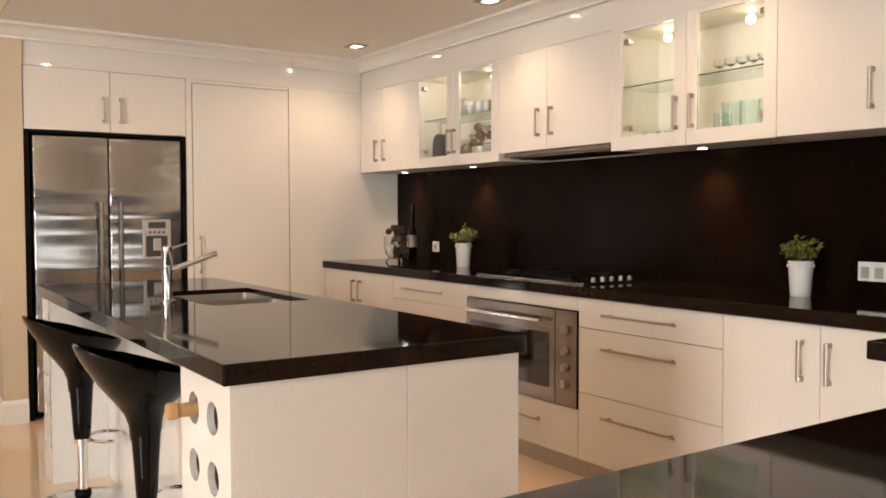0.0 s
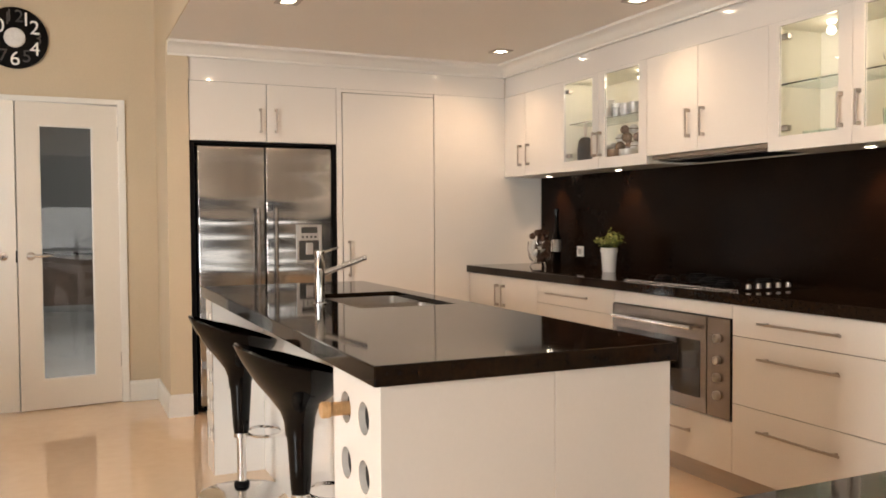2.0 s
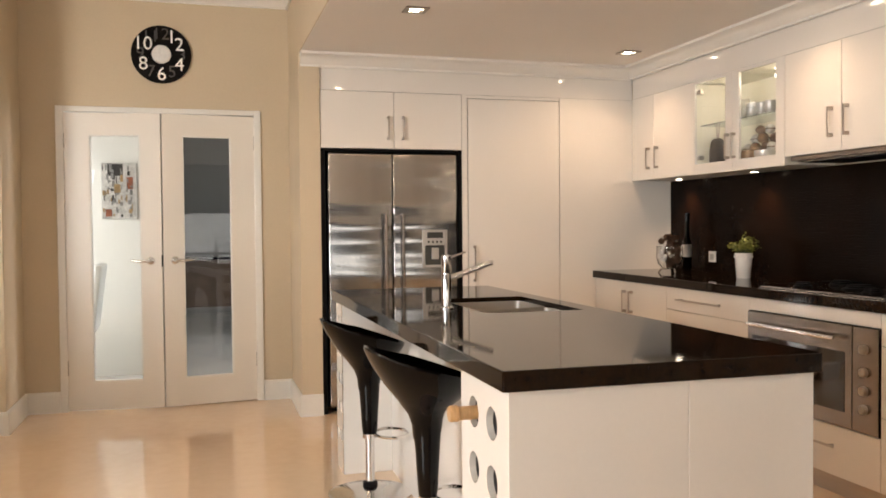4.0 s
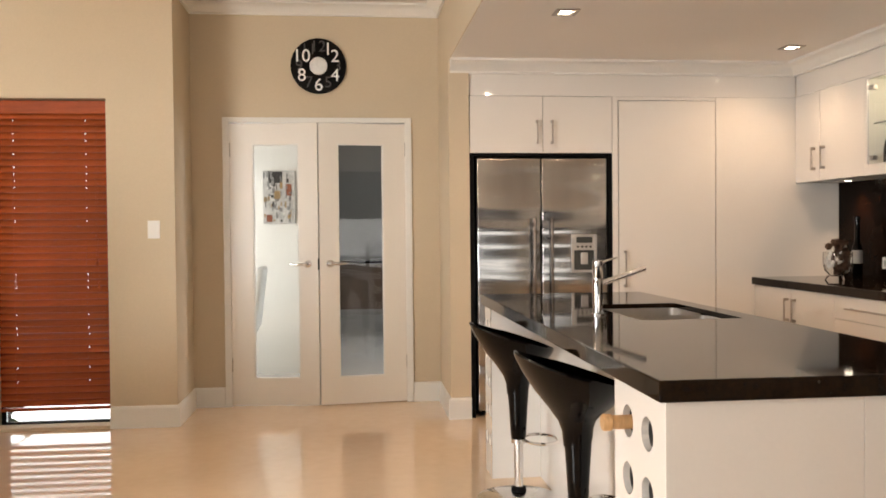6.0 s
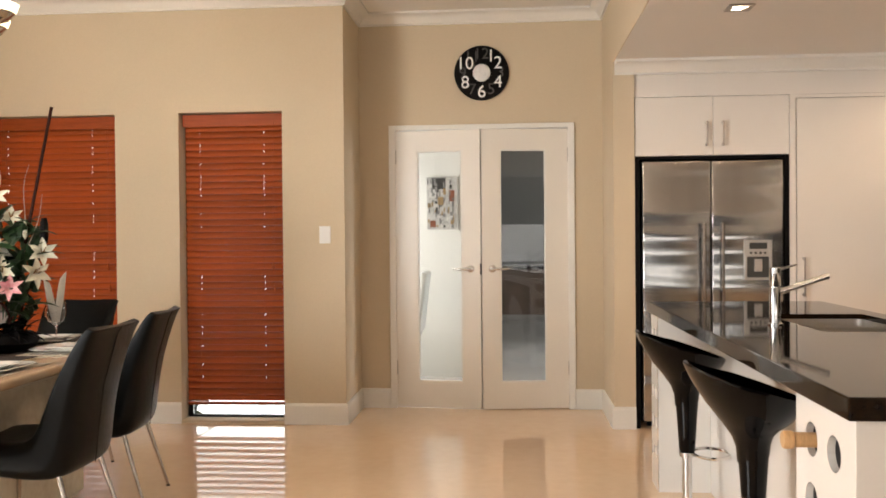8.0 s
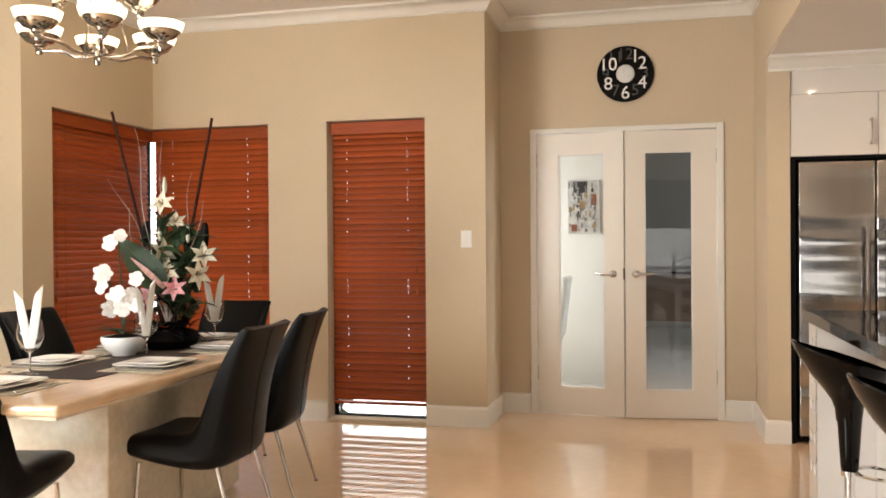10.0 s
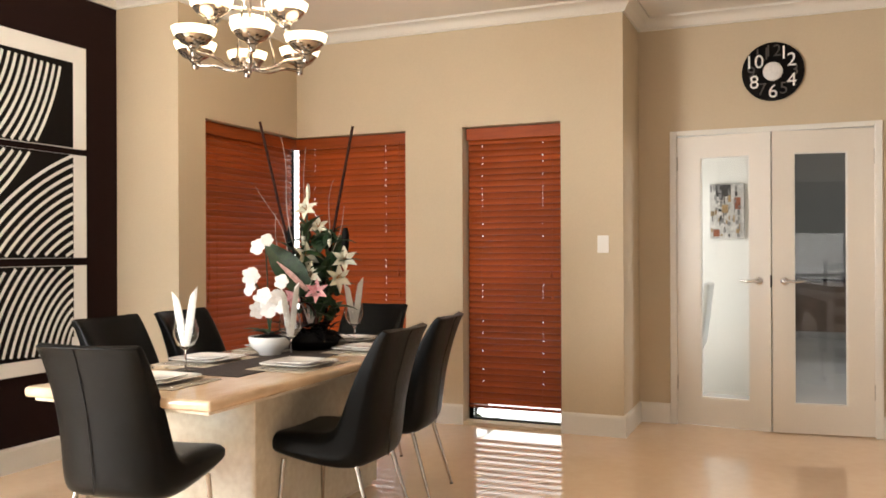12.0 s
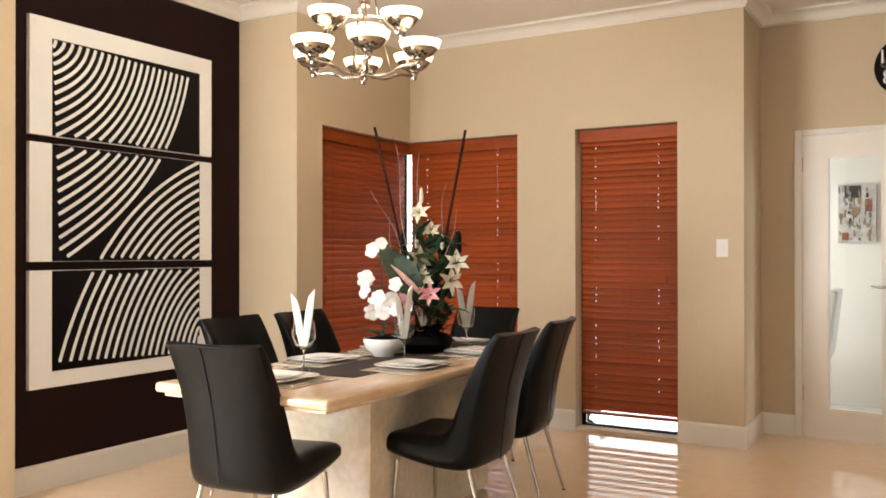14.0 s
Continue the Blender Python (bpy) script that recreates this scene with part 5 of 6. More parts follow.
orchid = root("potted_orchid", (-2.48, 3.715, TZ + 0.003), "white orchid growing in a round white bowl", "potted orchid")
OX, OY, OZ = -2.48, 3.715, TZ + 0.003
part("bowl", lathe([(0, 0), (0.055, 0), (0.060, 0.012), (0.095, 0.04), (0.108, 0.075), (0.106, 0.092), (0.100, 0.092), (0.098, 0.075), (0, 0.06)], (OX, OY, OZ), 32), M_CERAMIC, orchid, smooth=True)
part("moss", lathe([(0.097, 0.072), (0.08, 0.09), (0.04, 0.10), (0, 0.103)], (OX, OY, OZ), 20), M_BLACK, orchid)
for k, (a, l) in enumerate(((200, 0.16), (160, 0.13), (20, 0.13), (300, 0.12), (250, 0.14))):
    part("leaf", moved(leaf_blade(l, 0.045, 0.55, 6), Matrix.Translation((OX, OY, OZ + 0.085)) @ pose(0, 0, 0, 0, -25, a)), M_LEAF, orchid)
BLOOMS = [(-0.115, 0.0, 1.115, 0.05), (-0.11, -0.01, 1.055, 0.045), (-0.085, 0.02, 1.265, 0.045), (-0.03, 0.02, 1.30, 0.035), (-0.03, -0.03, 0.99, 0.05), (0.02, -0.04, 0.955, 0.05), (0.05, -0.02, 1.01, 0.045), (0.07, 0.0, 1.09, 0.04), (0.0, -0.05, 1.02, 0.045), (-0.05, -0.04, 0.945, 0.045), (0.085, -0.02, 0.965, 0.04)]
for tip in ((-0.115, 0.0, 1.115), (-0.04, 0.02, 1.29), (0.07, 0, 1.09)):
    part("stem", tube(bezier((OX, OY, OZ + 0.09), (OX + tip[0] * 0.2, OY, OZ + 0.3), (OX + tip[0], OY + tip[1], tip[2]), 10), 0.0035, 6), M_LEAF, orchid)
for k, (dx, dy, z, size) in enumerate(BLOOMS):
    bm = bmesh.new()
    for j in range(5):
        join(bm, moved(round_petal(size, size * (1.15 if j in (1, 4) else 0.75)), pose(0, 0, 0.001 * j, 0, -8, 72 * j + 90)))
    part("bloom", moved(bm, Matrix.Translation((OX + dx, OY + dy, z)) @ pose(0, 0, 0, 0, 0, -70 + rng.uniform(-40, 40)) @ pose(0, 0, 0, 0, 75, 0)), M_PETALW, orchid, smooth=True)

# ---------------- chandelier ----------------
CX, CY = -2.385, 3.42
ch = root("chandelier", (CX, CY, 2.075), "nickel chandelier with nine lit bowl shades hanging from the ceiling", "chandelier")
part("ceiling_rose", lathe([(0, 2.9), (0.07, 2.899), (0.07, 2.885), (0.04, 2.865), (0.012, 2.855), (0, 2.855)], (CX, CY, 0), 24), M_NICKEL, ch, smooth=True)
part("rod", tube([(CX, CY, 2.86), (CX, CY, 2.12)], 0.008, 10), M_NICKEL, ch)
part("hub", lathe([(0, 0), (0.008, 0.002), (0.012, 0.014), (0.030, 0.020), (0.036, 0.035), (0.030, 0.055), (0.018, 0.065), (0.014, 0.10), (0.0, 0.10)], (CX, CY, 2.075), 20), M_NICKEL, ch, smooth=True)
part("crown", lathe([(0, 0), (0.02, 0.0), (0.026, 0.02), (0.020, 0.07), (0.012, 0.09), (0, 0.09)], (CX, CY, 2.43), 20), M_NICKEL, ch, smooth=True)


def bowl_shade(ang, rad, z, arm_from):
    a = radians(ang)
    bx, by = CX + rad * math.cos(a), CY + rad * math.sin(a)
    u = Vector((math.cos(a), math.sin(a), 0))
    c0 = Vector((CX, CY, arm_from))
    pts = [c0 + u * 0.02, c0 + u * rad * 0.35 + Vector((0, 0, -0.012)), c0 + u * rad * 0.65 + Vector((0, 0, (z - arm_from) * 0.35)), Vector((bx, by, z - 0.06)) - u * 0.03, Vector((bx, by, z - 0.052))]
    fine = []
    for k in range(len(pts) - 2):
        fine += bezier((pts[k] + pts[k + 1]) / 2 if k else pts[0], pts[k + 1], (pts[k + 1] + pts[k + 2]) / 2 if k < len(pts) - 3 else pts[-1], 6)[(0 if k == 0 else 1):]
    arm = part("arm", tube(fine, 0.0075, 8), M_NICKEL, ch, smooth=True)
    part("cup", lathe([(0, -0.075), (0.014, -0.074), (0.017, -0.06), (0.017, -0.045), (0.026, -0.04), (0.030, -0.03), (0.0, -0.03)], (bx, by, z), 16), M_NICKEL, arm, smooth=True)
    part("holder", lathe([(0.028, -0.032), (0.060, -0.018), (0.083, 0.010), (0.086, 0.022), (0.081, 0.012), (0.057, -0.013), (0.028, -0.027)], (bx, by, z), 24), M_NICKEL, arm, smooth=True)
    part("shade", lathe([(0.0, -0.026), (0.040, -0.022), (0.070, -0.004), (0.089, 0.020), (0.099, 0.048), (0.094, 0.049), (0.083, 0.024), (0.064, 0.003), (0.036, -0.014), (0, -0.017)], (bx, by, z), 28), M_FIXGLASS, arm, "lit frosted glass bowl", smooth=True)


TURN = 8
for ang in range(0, 360, 60):
    bowl_shade(ang + TURN, 0.285, 2.188, 2.10)
for ang in (0, 120, 240):
    bowl_shade(ang + TURN - 3, 0.195, 2.335, 2.38)
for k in range(3):
    a = radians(120 * k + 40)
    part("stay", tube([(CX + 0.015 * math.cos(a), CY + 0.015 * math.sin(a), 2.80), (CX + 0.05 * math.cos(a), CY + 0.05 * math.sin(a), 2.45), (CX + 0.12 * math.cos(a), CY + 0.12 * math.sin(a), 2.12)], 0.004, 6), M_NICKEL, ch)
lamp("chandelier_lamp", "POINT", Matrix.Translation((CX, CY, 2.50)), 75, (1.0, 0.87, 0.68), soft=0.2)

# ---------------- three-panel picture on the dark wall ----------------
PX = -4.108


def picture_curves():
    """White bands of two flowing families, as centre lines in (across, down) metres over the whole triptych."""
    fam = []
    for k in range(21):
        t = k / 20
        s0, e0 = 0.02 + 0.93 * t ** 0.95, 0.05 + 1.16 * t ** 1.12
        pts = [(0.13 + s0, 0.105), (0.13 + s0 * 0.86, 0.105 + e0 * 0.62), (0.13, 0.105 + e0)]
        fam.append(pts)
    for k in range(20):
        t = k / 19
        s0, e0 = 0.70 + 1.10 * t, 0.03 + 1.0 * t ** 0.92
        pts = [(1.165, s0 - 0.03), (0.13 + e0 * 1.0 + 0.25 * (1 - t), s0 + 0.30 * (1 - t)), (0.13 + e0, 1.875)]
        fam.append(pts)
    return fam


def strip(points, half, depth_x):
    bm = bmesh.new()
    rows = []
    for k, (u, v) in enumerate(points):
        a, b = points[max(k - 1, 0)], points[min(k + 1, len(points) - 1)]
        dx, dy = b[0] - a[0], b[1] - a[1]
        n = math.hypot(dx, dy) or 1
        nx, ny = -dy / n * half, dx / n * half
        rows.append([bm.verts.new((depth_x + o, 2.815 + u + s * nx, 2.496 - (v + s * ny))) for s in (-1, 1) for o in (0.0, 0.0012)])
    for p, q in zip(rows, rows[1:]):
        for i, j in ((1, 3), (0, 1), (3, 2)):
            bm.faces.new((p[i], p[j], q[j], q[i]))
    bmesh.ops.recalc_face_normals(bm, faces=bm.faces[:])
    return bm


PANELS = [(1.872, 2.496, 0.105, 0.0), (1.206, 1.833, 0.0, 0.0), (0.539, 1.160, 0.0, 0.085)]
FAMS = picture_curves()
for pz0, pz1, top_b, bot_b in PANELS:
    r = root("framed_print", (-4.09, 3.45, pz0), "black print of white wavy lines, stacked in a triptych", "picture", "triptych on the dark wall")
    part("canvas", box(PX, PX + 0.028, 2.815, 4.090, pz0, pz1, 0.002), M_PAPER, r)
    ink = part("printed_field", box(PX + 0.0282, PX + 0.030, 2.945, 3.985, pz0 + bot_b + (0.0 if bot_b else 0.002), pz1 - top_b - (0.0 if top_b else 0.002)), M_INK, r)
    v0, v1 = 2.496 - (pz1 - top_b) + 0.004, 2.496 - (pz0 + bot_b) - 0.004
    for fam in FAMS:
        run = []
        for p in bezier((*fam[0], 0), (*fam[1], 0), (*fam[2], 0), 36):
            inside = v0 <= p.y <= v1 and 0.132 <= p.x <= 1.168
            if inside:
                run.append((p.x, p.y))
            if not inside and run:
                break
        if len(run) > 2:
            part("white_band", strip(run, 0.0095, PX + 0.0303), M_PAPER, ink)

# ---------------- clock ----------------
KX, KY, KZ = -0.181, 6.33, 2.452
clock = root("wall_clock", (KX, KY, KZ), "round black wall clock with white numerals and a silver centre", "clock")
part("dial", moved(lathe([(0, 0), (0.2, 0), (0.2, 0.006), (0.198, 0.008), (0, 0.008)], seg=64), Matrix.Translation((KX, KY - 0.012, KZ)) @ pose(0, 0, 0, 90, 0, 0)), M_BLACKGLOSS, clock)
part("spacer", moved(lathe([(0, 0), (0.03, 0), (0.03, 0.012), (0, 0.012)], seg=20), Matrix.Translation((KX, KY, KZ)) @ pose(0, 0, 0, 90, 0, 0)), M_BLACK, clock)
part("centre_boss", moved(lathe([(0, 0.014), (0.055, 0.012), (0.064, 0.006), (0.064, 0.0), (0, 0.0)], seg=40), Matrix.Translation((KX, KY - 0.0205, KZ)) @ pose(0, 0, 0, 90, 0, 0)), mat("pale_brushed_silver", (0.80, 0.79, 0.77), 0.42, metal=0.35, vary=0.08, scale=30), clock, "brushed silver centre disc")
M_NUM = mat("white_numeral", (0.85, 0.84, 0.80), 0.5, vary=0.01)
M_NUMD = mat("charcoal_numeral", (0.055, 0.045, 0.040), 0.5, vary=0.1)


def numeral(text, hour, material, size):
    cu = bpy.data.curves.new("numeral", "FONT")
    cu.body, cu.size, cu.extrude, cu.align_x, cu.align_y = text, size, 0.0006, "CENTER", "CENTER"
    tmp = bpy.data.objects.new("numeral_text", cu)
    scene.collection.objects.link(tmp)
    bpy.context.view_layer.update()
    me = bpy.data.meshes.new_from_object(tmp.evaluated_get(bpy.context.evaluated_depsgraph_get()))
    bpy.data.objects.remove(tmp)
    bpy.data.curves.remove(cu)
    a = radians(90 - 30 * hour)
    rad = 0.138
    me.transform(Matrix.Translation((rad * math.cos(a), -0.0212 - 0.0004 * (material is M_NUM), rad * math.sin(a))) @ pose(0, 0, 0, 90, 0, 0))
    me.materials.clear()
    me.materials.append(material)
    ob = new("numeral", me)
    ob.parent = clock


for h in range(1, 13):
    pale = h in (1, 2, 4, 6, 8, 10)
    numeral(str(h), h, M_NUM if pale else M_NUMD, 0.128 if pale else 0.115)

# ---------------- switches and sockets ----------------
sw = root("light_switch", (-1.225, 5.74, 1.28), "white double rocker light switch on the beige wall", "light switch")
part("plate", box(-1.262, -1.186, 5.7325, 5.7398, 1.222, 1.338, 0.002), M_SWITCH, sw)
for z in (1.262, 1.298):
    part("rocker", box(-1.232, -1.216, 5.729, 5.7322, z - 0.012, z + 0.012, 0.001), M_SWITCH, sw)
s1 = root("power_socket", (3.425, 5.16, 1.02), "white single power socket on the dark splashback", "socket")
part("plate", box(3.4195, 3.4268, 5.12, 5.20, 0.985, 1.058, 0.002), M_SWITCH, s1)
part("outlet", box(3.4172, 3.4193, 5.14, 5.18, 1.0, 1.04, 0.001), M_SILVERPL, s1)
s2 = root("power_socket", (3.425, 1.943, 1.016), "white double power socket on the dark splashback", "socket")
part("plate", box(3.4195, 3.4268, 1.882, 2.004, 0.978, 1.056, 0.002), M_SWITCH, s2)
for y in (1.915, 1.972):
    part("outlet", box(3.4172, 3.4193, y - 0.018, y + 0.018, 0.99, 1.035, 0.001), M_SILVERPL, s2)
    part("rocker", box(3.4165, 3.4193, y - 0.006, y + 0.006, 1.038, 1.05, 0.001), M_SWITCH, s2)


# ---------------- on the kitchen worktops ----------------
def herb_pot(at, scale, seed):
    g = random.Random(seed)
    x, y, z = at
    r = root("herb_pot", at, "white pot with a bushy yellow-green herb on the worktop", "potted plant", "herb pots")
    part("pot", lathe([(0, 0), (0.038 * scale, 0), (0.040 * scale, 0.004), (0.049 * scale, 0.125 * scale), (0.051 * scale, 0.145 * scale), (0.047 * scale, 0.145 * scale), (0.044 * scale, 0.125 * scale), (0, 0.12 * scale)], at, 28), M_CERAMIC, r, smooth=True)
    for k in range(14):
        a = 2 * math.pi * k / 14
        part("rim_bead", lathe([(0, 0), (0.004, 0.002), (0.005, 0.007), (0.0035, 0.012), (0, 0.013)], (x + 0.0495 * scale * math.cos(a), y + 0.0495 * scale * math.sin(a), z + 0.118 * scale), 8), M_CERAMIC, r)
    stems, leaves = bmesh.new(), bmesh.new()
    for _ in range(34):
        a, q = g.uniform(0, 6.28), g.uniform(0.02, 0.09) * scale
        tip = Vector((x + q * math.cos(a), y + q * math.sin(a), z + (0.145 + g.uniform(0.02, 0.115) * (1.1 - q / (0.1 * scale) * 0.6)) * scale))
        foot = Vector((x + 0.3 * q * math.cos(a), y + 0.3 * q * math.sin(a), z + 0.122 * scale))
        pts = bezier(foot, (foot + tip) / 2 + Vector((0, 0, 0.02)), tip, 4)
        join(stems, tube(pts, 0.0016, 4))
        for _ in range(12):
            p = pts[g.randint(2, 4)] + Vector((g.uniform(-1, 1), g.uniform(-1, 1), g.uniform(-1, 1))) * 0.008
            join(leaves, moved(leaf_blade(g.uniform(0.014, 0.028) * scale, 0.012 * scale, 0.5, 2), Matrix.Translation(p) @ pose(0, 0, 0, g.uniform(-40, 40), g.uniform(-60, 30), g.uniform(0, 360))))
    part("stems", stems, M_LEAF, r)
    tagged(part("foliage", leaves, M_HERB, r), kind="stuff")


herb_pot((3.205, 2.12, TOP), 1.0, 3)
herb_pot((3.215, 4.52, TOP), 1.05, 4)

jar = root("glass_jar", (3.13, 5.22, TOP), "glass jar of pine cones and pods on a chrome stand", "jar")
JX, JY = 3.13, 5.22
part("stand", join(tube([(JX + 0.055 * math.cos(a), JY + 0.055 * math.sin(a), TOP + 0.03) for a in (2 * math.pi * k / 20 for k in range(20))], 0.005, 6, True), *[tube([(JX + 0.055 * math.cos(a), JY + 0.055 * math.sin(a), TOP + 0.03), (JX + 0.075 * math.cos(a), JY + 0.075 * math.sin(a), TOP)], 0.006, 6) for a in (0.5, 2.6, 4.7)]), M_CHROME, jar)
part("jar", lathe([(0, 0.03), (0.05, 0.032), (0.078, 0.06), (0.09, 0.11), (0.088, 0.18), (0.086, 0.18), (0.087, 0.11), (0.075, 0.062), (0.05, 0.035), (0, 0.034)], (JX, JY, TOP), 28), M_WINE, jar, smooth=True).visible_shadow = False
g = random.Random(8)
for k in range(38):
    a, q, h = g.uniform(0, 6.28), g.uniform(0.015, 0.062), 0.075 + 0.17 * (k / 38)
    at = (JX + q * math.cos(a), JY + q * math.sin(a), TOP + h)
    cone = bmesh.new()
    for ring, (rr, zz) in enumerate(((0.028, 0), (0.034, 0.014), (0.029, 0.028), (0.019, 0.042))):
        for j in range(7):
            join(cone, moved(leaf_blade(rr, 0.019, 0.1, 2), Matrix.Translation((0, 0, zz)) @ pose(0, 0, 0, 0, -25, 51.4 * j + 25 * ring)))
    join(cone, lathe([(0, -0.004), (0.010, 0), (0.009, 0.02), (0, 0.036)], seg=8))
    part("pine_cone", moved(cone, Matrix.Translation(at) @ pose(0, 0, 0, g.uniform(0, 180), g.uniform(0, 180), 0)), M_CERAMIC if k % 7 == 3 else M_PINE, jar)

bt = root("tall_bottle", (3.33, 5.33, TOP), "tall slim black bottle with a silver band", "bottle")
part("body", lathe([(0, 0), (0.030, 0), (0.032, 0.005), (0.032, 0.19), (0.028, 0.21), (0.017, 0.24), (0.016, 0.385), (0.020, 0.39), (0.020, 0.405), (0, 0.408)], (3.33, 5.33, TOP), 22), M_BLACKGLOSS, bt, smooth=True)
part("label_band", lathe([(0.0325, 0.10), (0.0328, 0.102), (0.0328, 0.185), (0.0325, 0.187)], (3.33, 5.33, TOP), 22), M_SILVERPL, bt, "silver label band")

ck = root("gas_cooktop", (3.1, 3.45, TOP), "black glass gas cooktop with steel trim and burners", "cooktop")
part("glass", box(2.86, 3.35, 3.035, 3.865, TOP + 0.0005, TOP + 0.008, 0.002), M_OVENGLASS, ck)
part("front_trim", box(2.852, 2.8595, 3.03, 3.87, TOP + 0.0005, TOP + 0.0085, 0.001), M_STEELPLAIN, ck)
part("side_trim", box(2.8595, 3.35, 3.0275, 3.0345, TOP + 0.0005, TOP + 0.010, 0.001), M_CHROME, ck)
for bx, by, rr in ((2.98, 3.70, 0.045), (3.23, 3.72, 0.06), (3.10, 3.45, 0.075), (2.98, 3.24, 0.045), (3.24, 3.25, 0.05)):
    bn = part("burner", lathe([(0, 0), (rr, 0), (rr, 0.008), (rr * 0.8, 0.012), (rr * 0.8, 0.018), (0, 0.020)], (bx, by, TOP + 0.008), 20), M_BLACK, ck)
    part("burner_cap", lathe([(0, 0.0202), (rr * 0.72, 0.0202), (rr * 0.70, 0.026), (0, 0.028)], (bx, by, TOP + 0.008), 20), M_BLACK, bn)
    for q in range(4):
        a = math.pi / 2 * q + 0.78
        part("trivet_bar", tube([(bx + rr * 1.6 * math.cos(a), by + rr * 1.6 * math.sin(a), TOP + 0.009), (bx + rr * 1.5 * math.cos(a), by + rr * 1.5 * math.sin(a), TOP + 0.026), (bx + rr * 0.4 * math.cos(a), by + rr * 0.4 * math.sin(a), TOP + 0.027)], 0.0035, 6), M_BLACK, bn)
for k in range(5):
    part("knob", lathe([(0, 0), (0.012, 0), (0.011, 0.016), (0.008, 0.019), (0, 0.019)], (2.98 + 0.062 * k, 3.085, TOP + 0.008), 18), M_HANDLE, ck, smooth=True)

wool = root("wool_throw", (1.13, 0.55, TOP), "charcoal flecked wool throw crumpled on the peninsula", "throw")
bm = bmesh.new()
bmesh.ops.create_icosphere(bm, subdivisions=4, radius=1.0)
for v in bm.verts:
    q = noise.noise(v.co * 2.3) * 0.25 + noise.noise(v.co * 9) * 0.10 + noise.noise(v.co * 26) * 0.05
    v.co = v.co * (1 + q)
    v.co = Vector((1.175 + v.co.x * 0.13, 0.51 + v.co.y * 0.10, TOP + 0.001 + max(0, (v.co.z + 0.55) * 0.045)))
part("cloth", bm, M_FUR, wool, smooth=True)


# ---------------- in the glass cabinets ----------------
def cup(at, rad, h, material, label):
    r = root("cup", at, label, "cup", "cups in the cabinet")
    part("bowl", lathe([(0, 0), (rad * 0.6, 0), (rad * 0.7, 0.004), (rad, h * 0.5), (rad, h), (rad * 0.92, h), (rad * 0.9, h * 0.5), (0, 0.008)], at, 18), material, r, smooth=True)
    part("handle", tube([(at[0] - 0.004, at[1] + rad * 0.95, at[2] + h * 0.8), (at[0] - 0.004, at[1] + rad * 1.5, at[2] + h * 0.7), (at[0] - 0.004, at[1] + rad * 1.5, at[2] + h * 0.35), (at[0] - 0.004, at[1] + rad * 0.95, at[2] + h * 0.25)], 0.004, 6), material, r)


def tumbler(at, rad, h, material, label, name="glass_tumbler"):
    r = root(name, at, label, "glass", "glassware in the cabinet")
    part("glass", lathe([(0, 0), (rad * 0.85, 0), (rad, h), (rad * 0.94, h), (rad * 0.79, 0.006), (0, 0.006)], at, 18), material, r, smooth=True).visible_shadow = False


def goblet(at, h, material):
    r = root("stemmed_glass", at, "small clear stemmed glass on a cabinet shelf", "glass", "glassware in the cabinet")
    part("glass", lathe([(0, 0), (0.026, 0.001), (0.006, 0.006), (0.004, h * 0.45), (0.022, h * 0.6), (0.028, h), (0.026, h), (0.019, h * 0.62), (0, h * 0.5)], at, 16), material, r, smooth=True).visible_shadow = False


SH, FL = 1.8745, UZ0 + 0.0302
for y, h in ((4.26, 0.075), (4.34, 0.075), (4.43, 0.06)):
    cup((3.21, y, SH), 0.032, h, M_SILVERPL, "small patterned metal cup on a glass shelf")
for y in (4.55, 4.47, 4.63):
    cup((3.24, y, SH), 0.035, 0.12 if y == 4.55 else 0.09, M_CERAMIC, "white ceramic cup on a glass shelf")
for k, (y, x, s) in enumerate(((4.30, 3.20, 0.058), (4.43, 3.19, 0.062), (4.56, 3.21, 0.055), (4.44, 3.32, 0.07), (4.60, 3.33, 0.068))):
    o = root("metal_bowl", (x, y, FL), "dull metal ornament bowl in the lit cabinet", "ornament", "ornaments in the cabinet")
    part("bowl", lathe([(0, 0), (s * 0.5, 0), (s * 0.55, 0.006), (s, s * 0.8), (s * 0.98, s * 1.3), (s * 0.9, s * 1.3), (s * 0.9, s * 0.8), (0, 0.01)], (x, y, FL), 20), (M_SILVERPL, M_BRONZE, M_PINE)[k % 3], o, smooth=True)
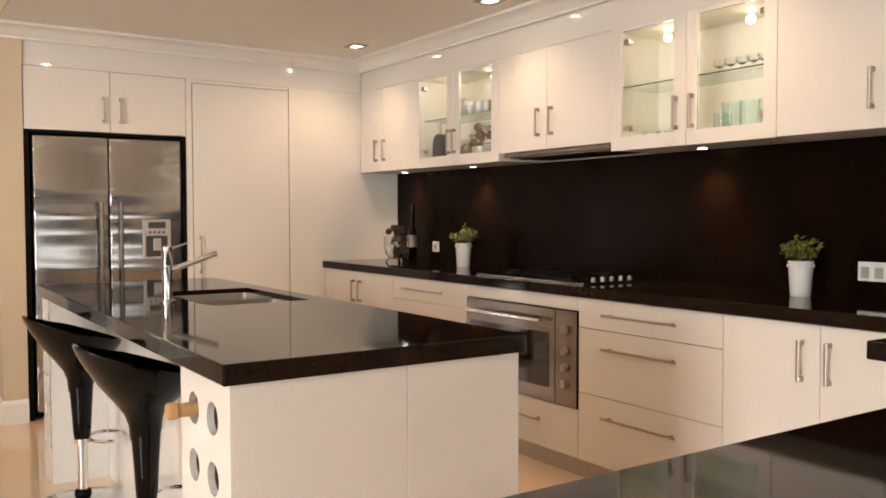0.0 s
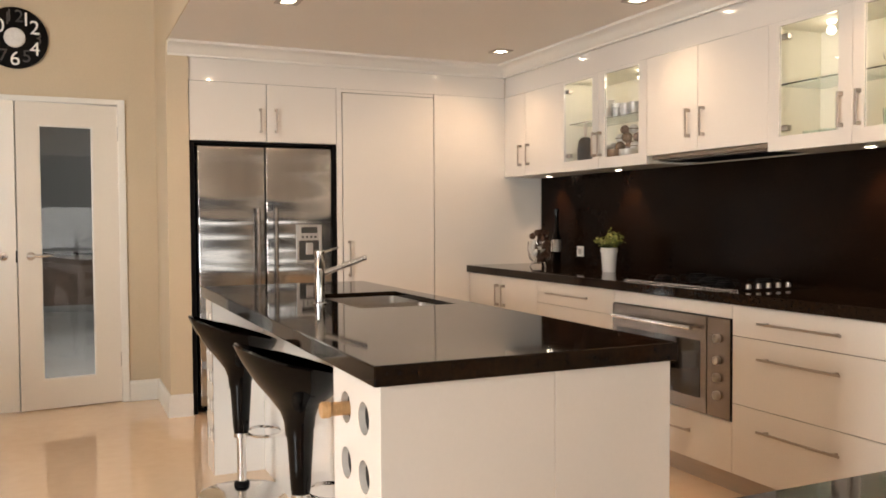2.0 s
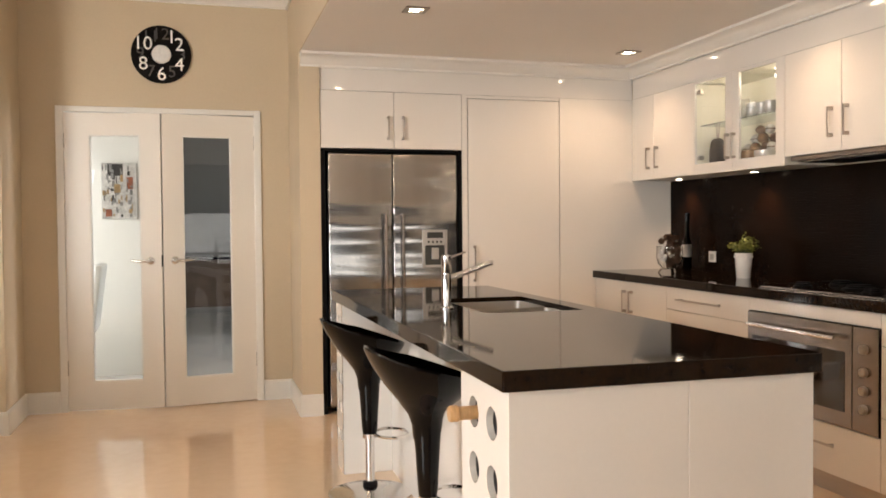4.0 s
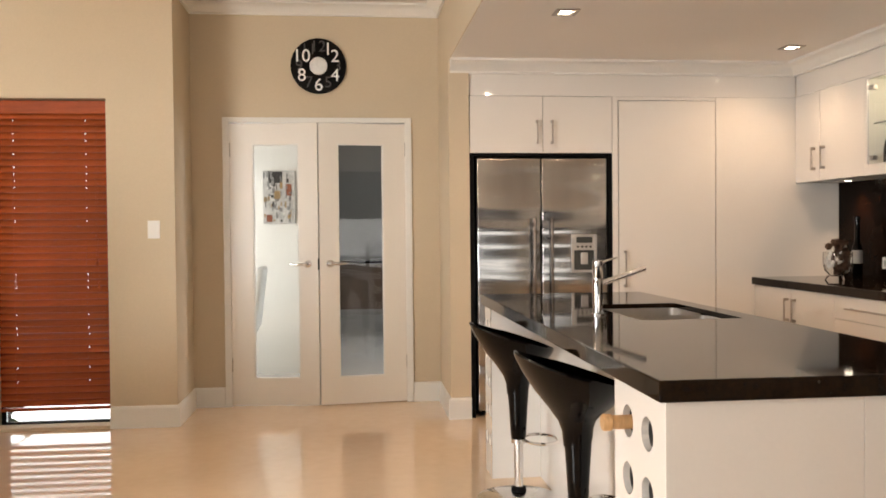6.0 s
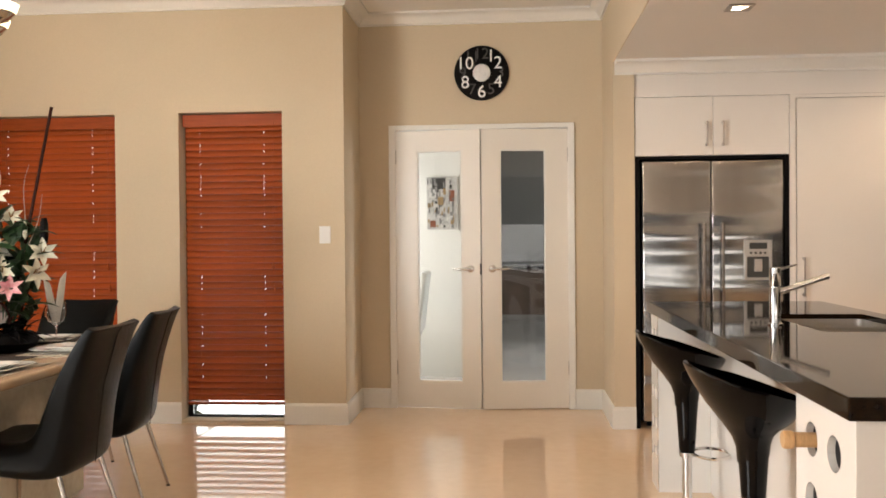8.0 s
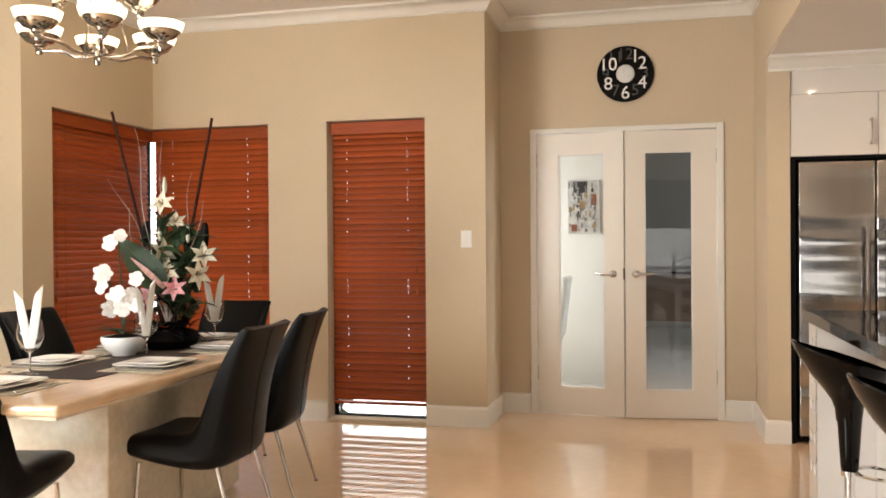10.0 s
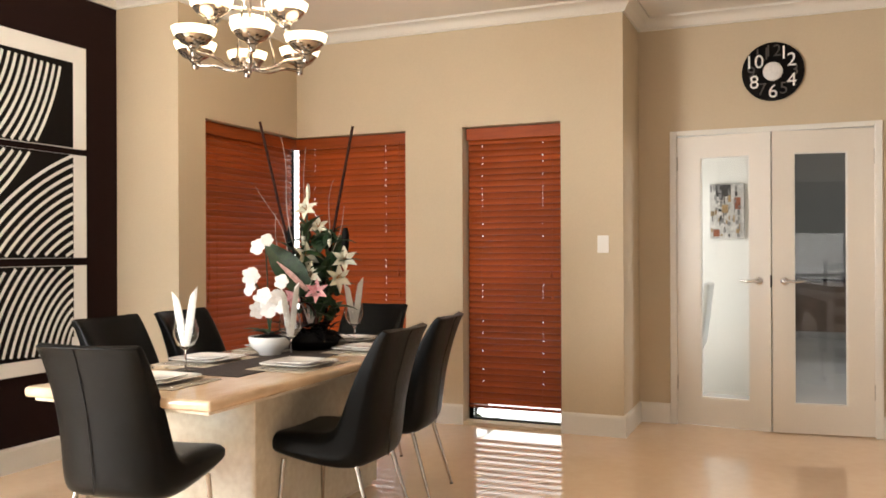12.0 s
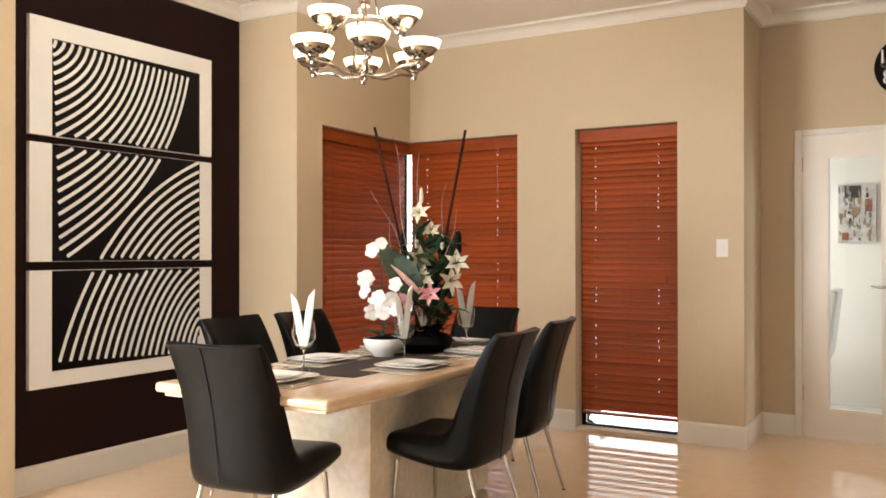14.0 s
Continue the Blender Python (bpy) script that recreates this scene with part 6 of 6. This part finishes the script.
for k, (y, x, z, q) in enumerate(((4.26, 3.22, 0.092, 0.030), (4.33, 3.24, 0.098, 0.034), (4.41, 3.22, 0.10, 0.032), (4.50, 3.24, 0.098, 0.034), (4.57, 3.25, 0.092, 0.030), (4.30, 3.27, 0.150, 0.030), (4.38, 3.25, 0.155, 0.033), (4.46, 3.26, 0.155, 0.030), (4.34, 3.27, 0.205, 0.028), (4.43, 3.27, 0.208, 0.028))):
    o = root("decorative_ball", (x, y, FL + z - q), "small mottled brown or silver ball piled in the lit cabinet", "ornament", "ornaments in the cabinet")
    bm = bmesh.new()
    bmesh.ops.create_uvsphere(bm, u_segments=20, v_segments=12, radius=q)
    part("ball", moved(bm, Matrix.Translation((x, y, FL + z))), (M_SILVERPL, M_PINE, M_BRONZE, M_SILVERPL)[k % 4], o, smooth=True)
    part("band", tube([(x + (q + 0.001) * math.cos(a), y + (q + 0.001) * math.sin(a), FL + z) for a in (2 * math.pi * j / 20 for j in range(20))], 0.003, 5, True), M_BRONZE, o)
o = root("lotus_dish", (3.20, 4.50, SH), "white petal-edged ceramic dish on the glass shelf", "dish")
for k in range(9):
    part("petal", moved(leaf_blade(0.075, 0.045, -0.35, 5), Matrix.Translation((3.20, 4.50, SH + 0.004)) @ pose(0, 0, 0, 0, -18, 40 * k)), M_CERAMIC, o, smooth=True)
o = root("black_vase", (3.22, 4.79, FL), "small black vase with dry stems in the lit cabinet", "vase")
part("body", lathe([(0, 0), (0.048, 0), (0.052, 0.02), (0.052, 0.12), (0.043, 0.17), (0.026, 0.19), (0.024, 0.19), (0.024, 0.15), (0, 0.14)], (3.22, 4.79, FL), 20), M_BLACK, o, smooth=True)
for q in (-0.02, 0.0, 0.022):
    part("stem", tube([(3.22, 4.79, FL + 0.14), (3.22, 4.79 + q, FL + 0.28)], 0.003, 5), M_WILLOW, o)
for y in (2.95, 2.86, 2.76):
    tumbler((3.22, y, FL), 0.036, 0.055, M_TEAL, "short pale teal glass tumbler in the lit cabinet")
for y in (2.30, 2.40, 2.49, 2.54):
    tumbler((3.24, y, FL), 0.042, 0.15 if y < 2.5 else 0.11, M_TEAL, "tall pale teal glass in the lit cabinet")
for y in (2.72, 2.76, 2.28, 2.33, 2.38, 2.44, 2.50, 2.56):
    goblet((3.24, y, SH), 0.06, M_WINE)
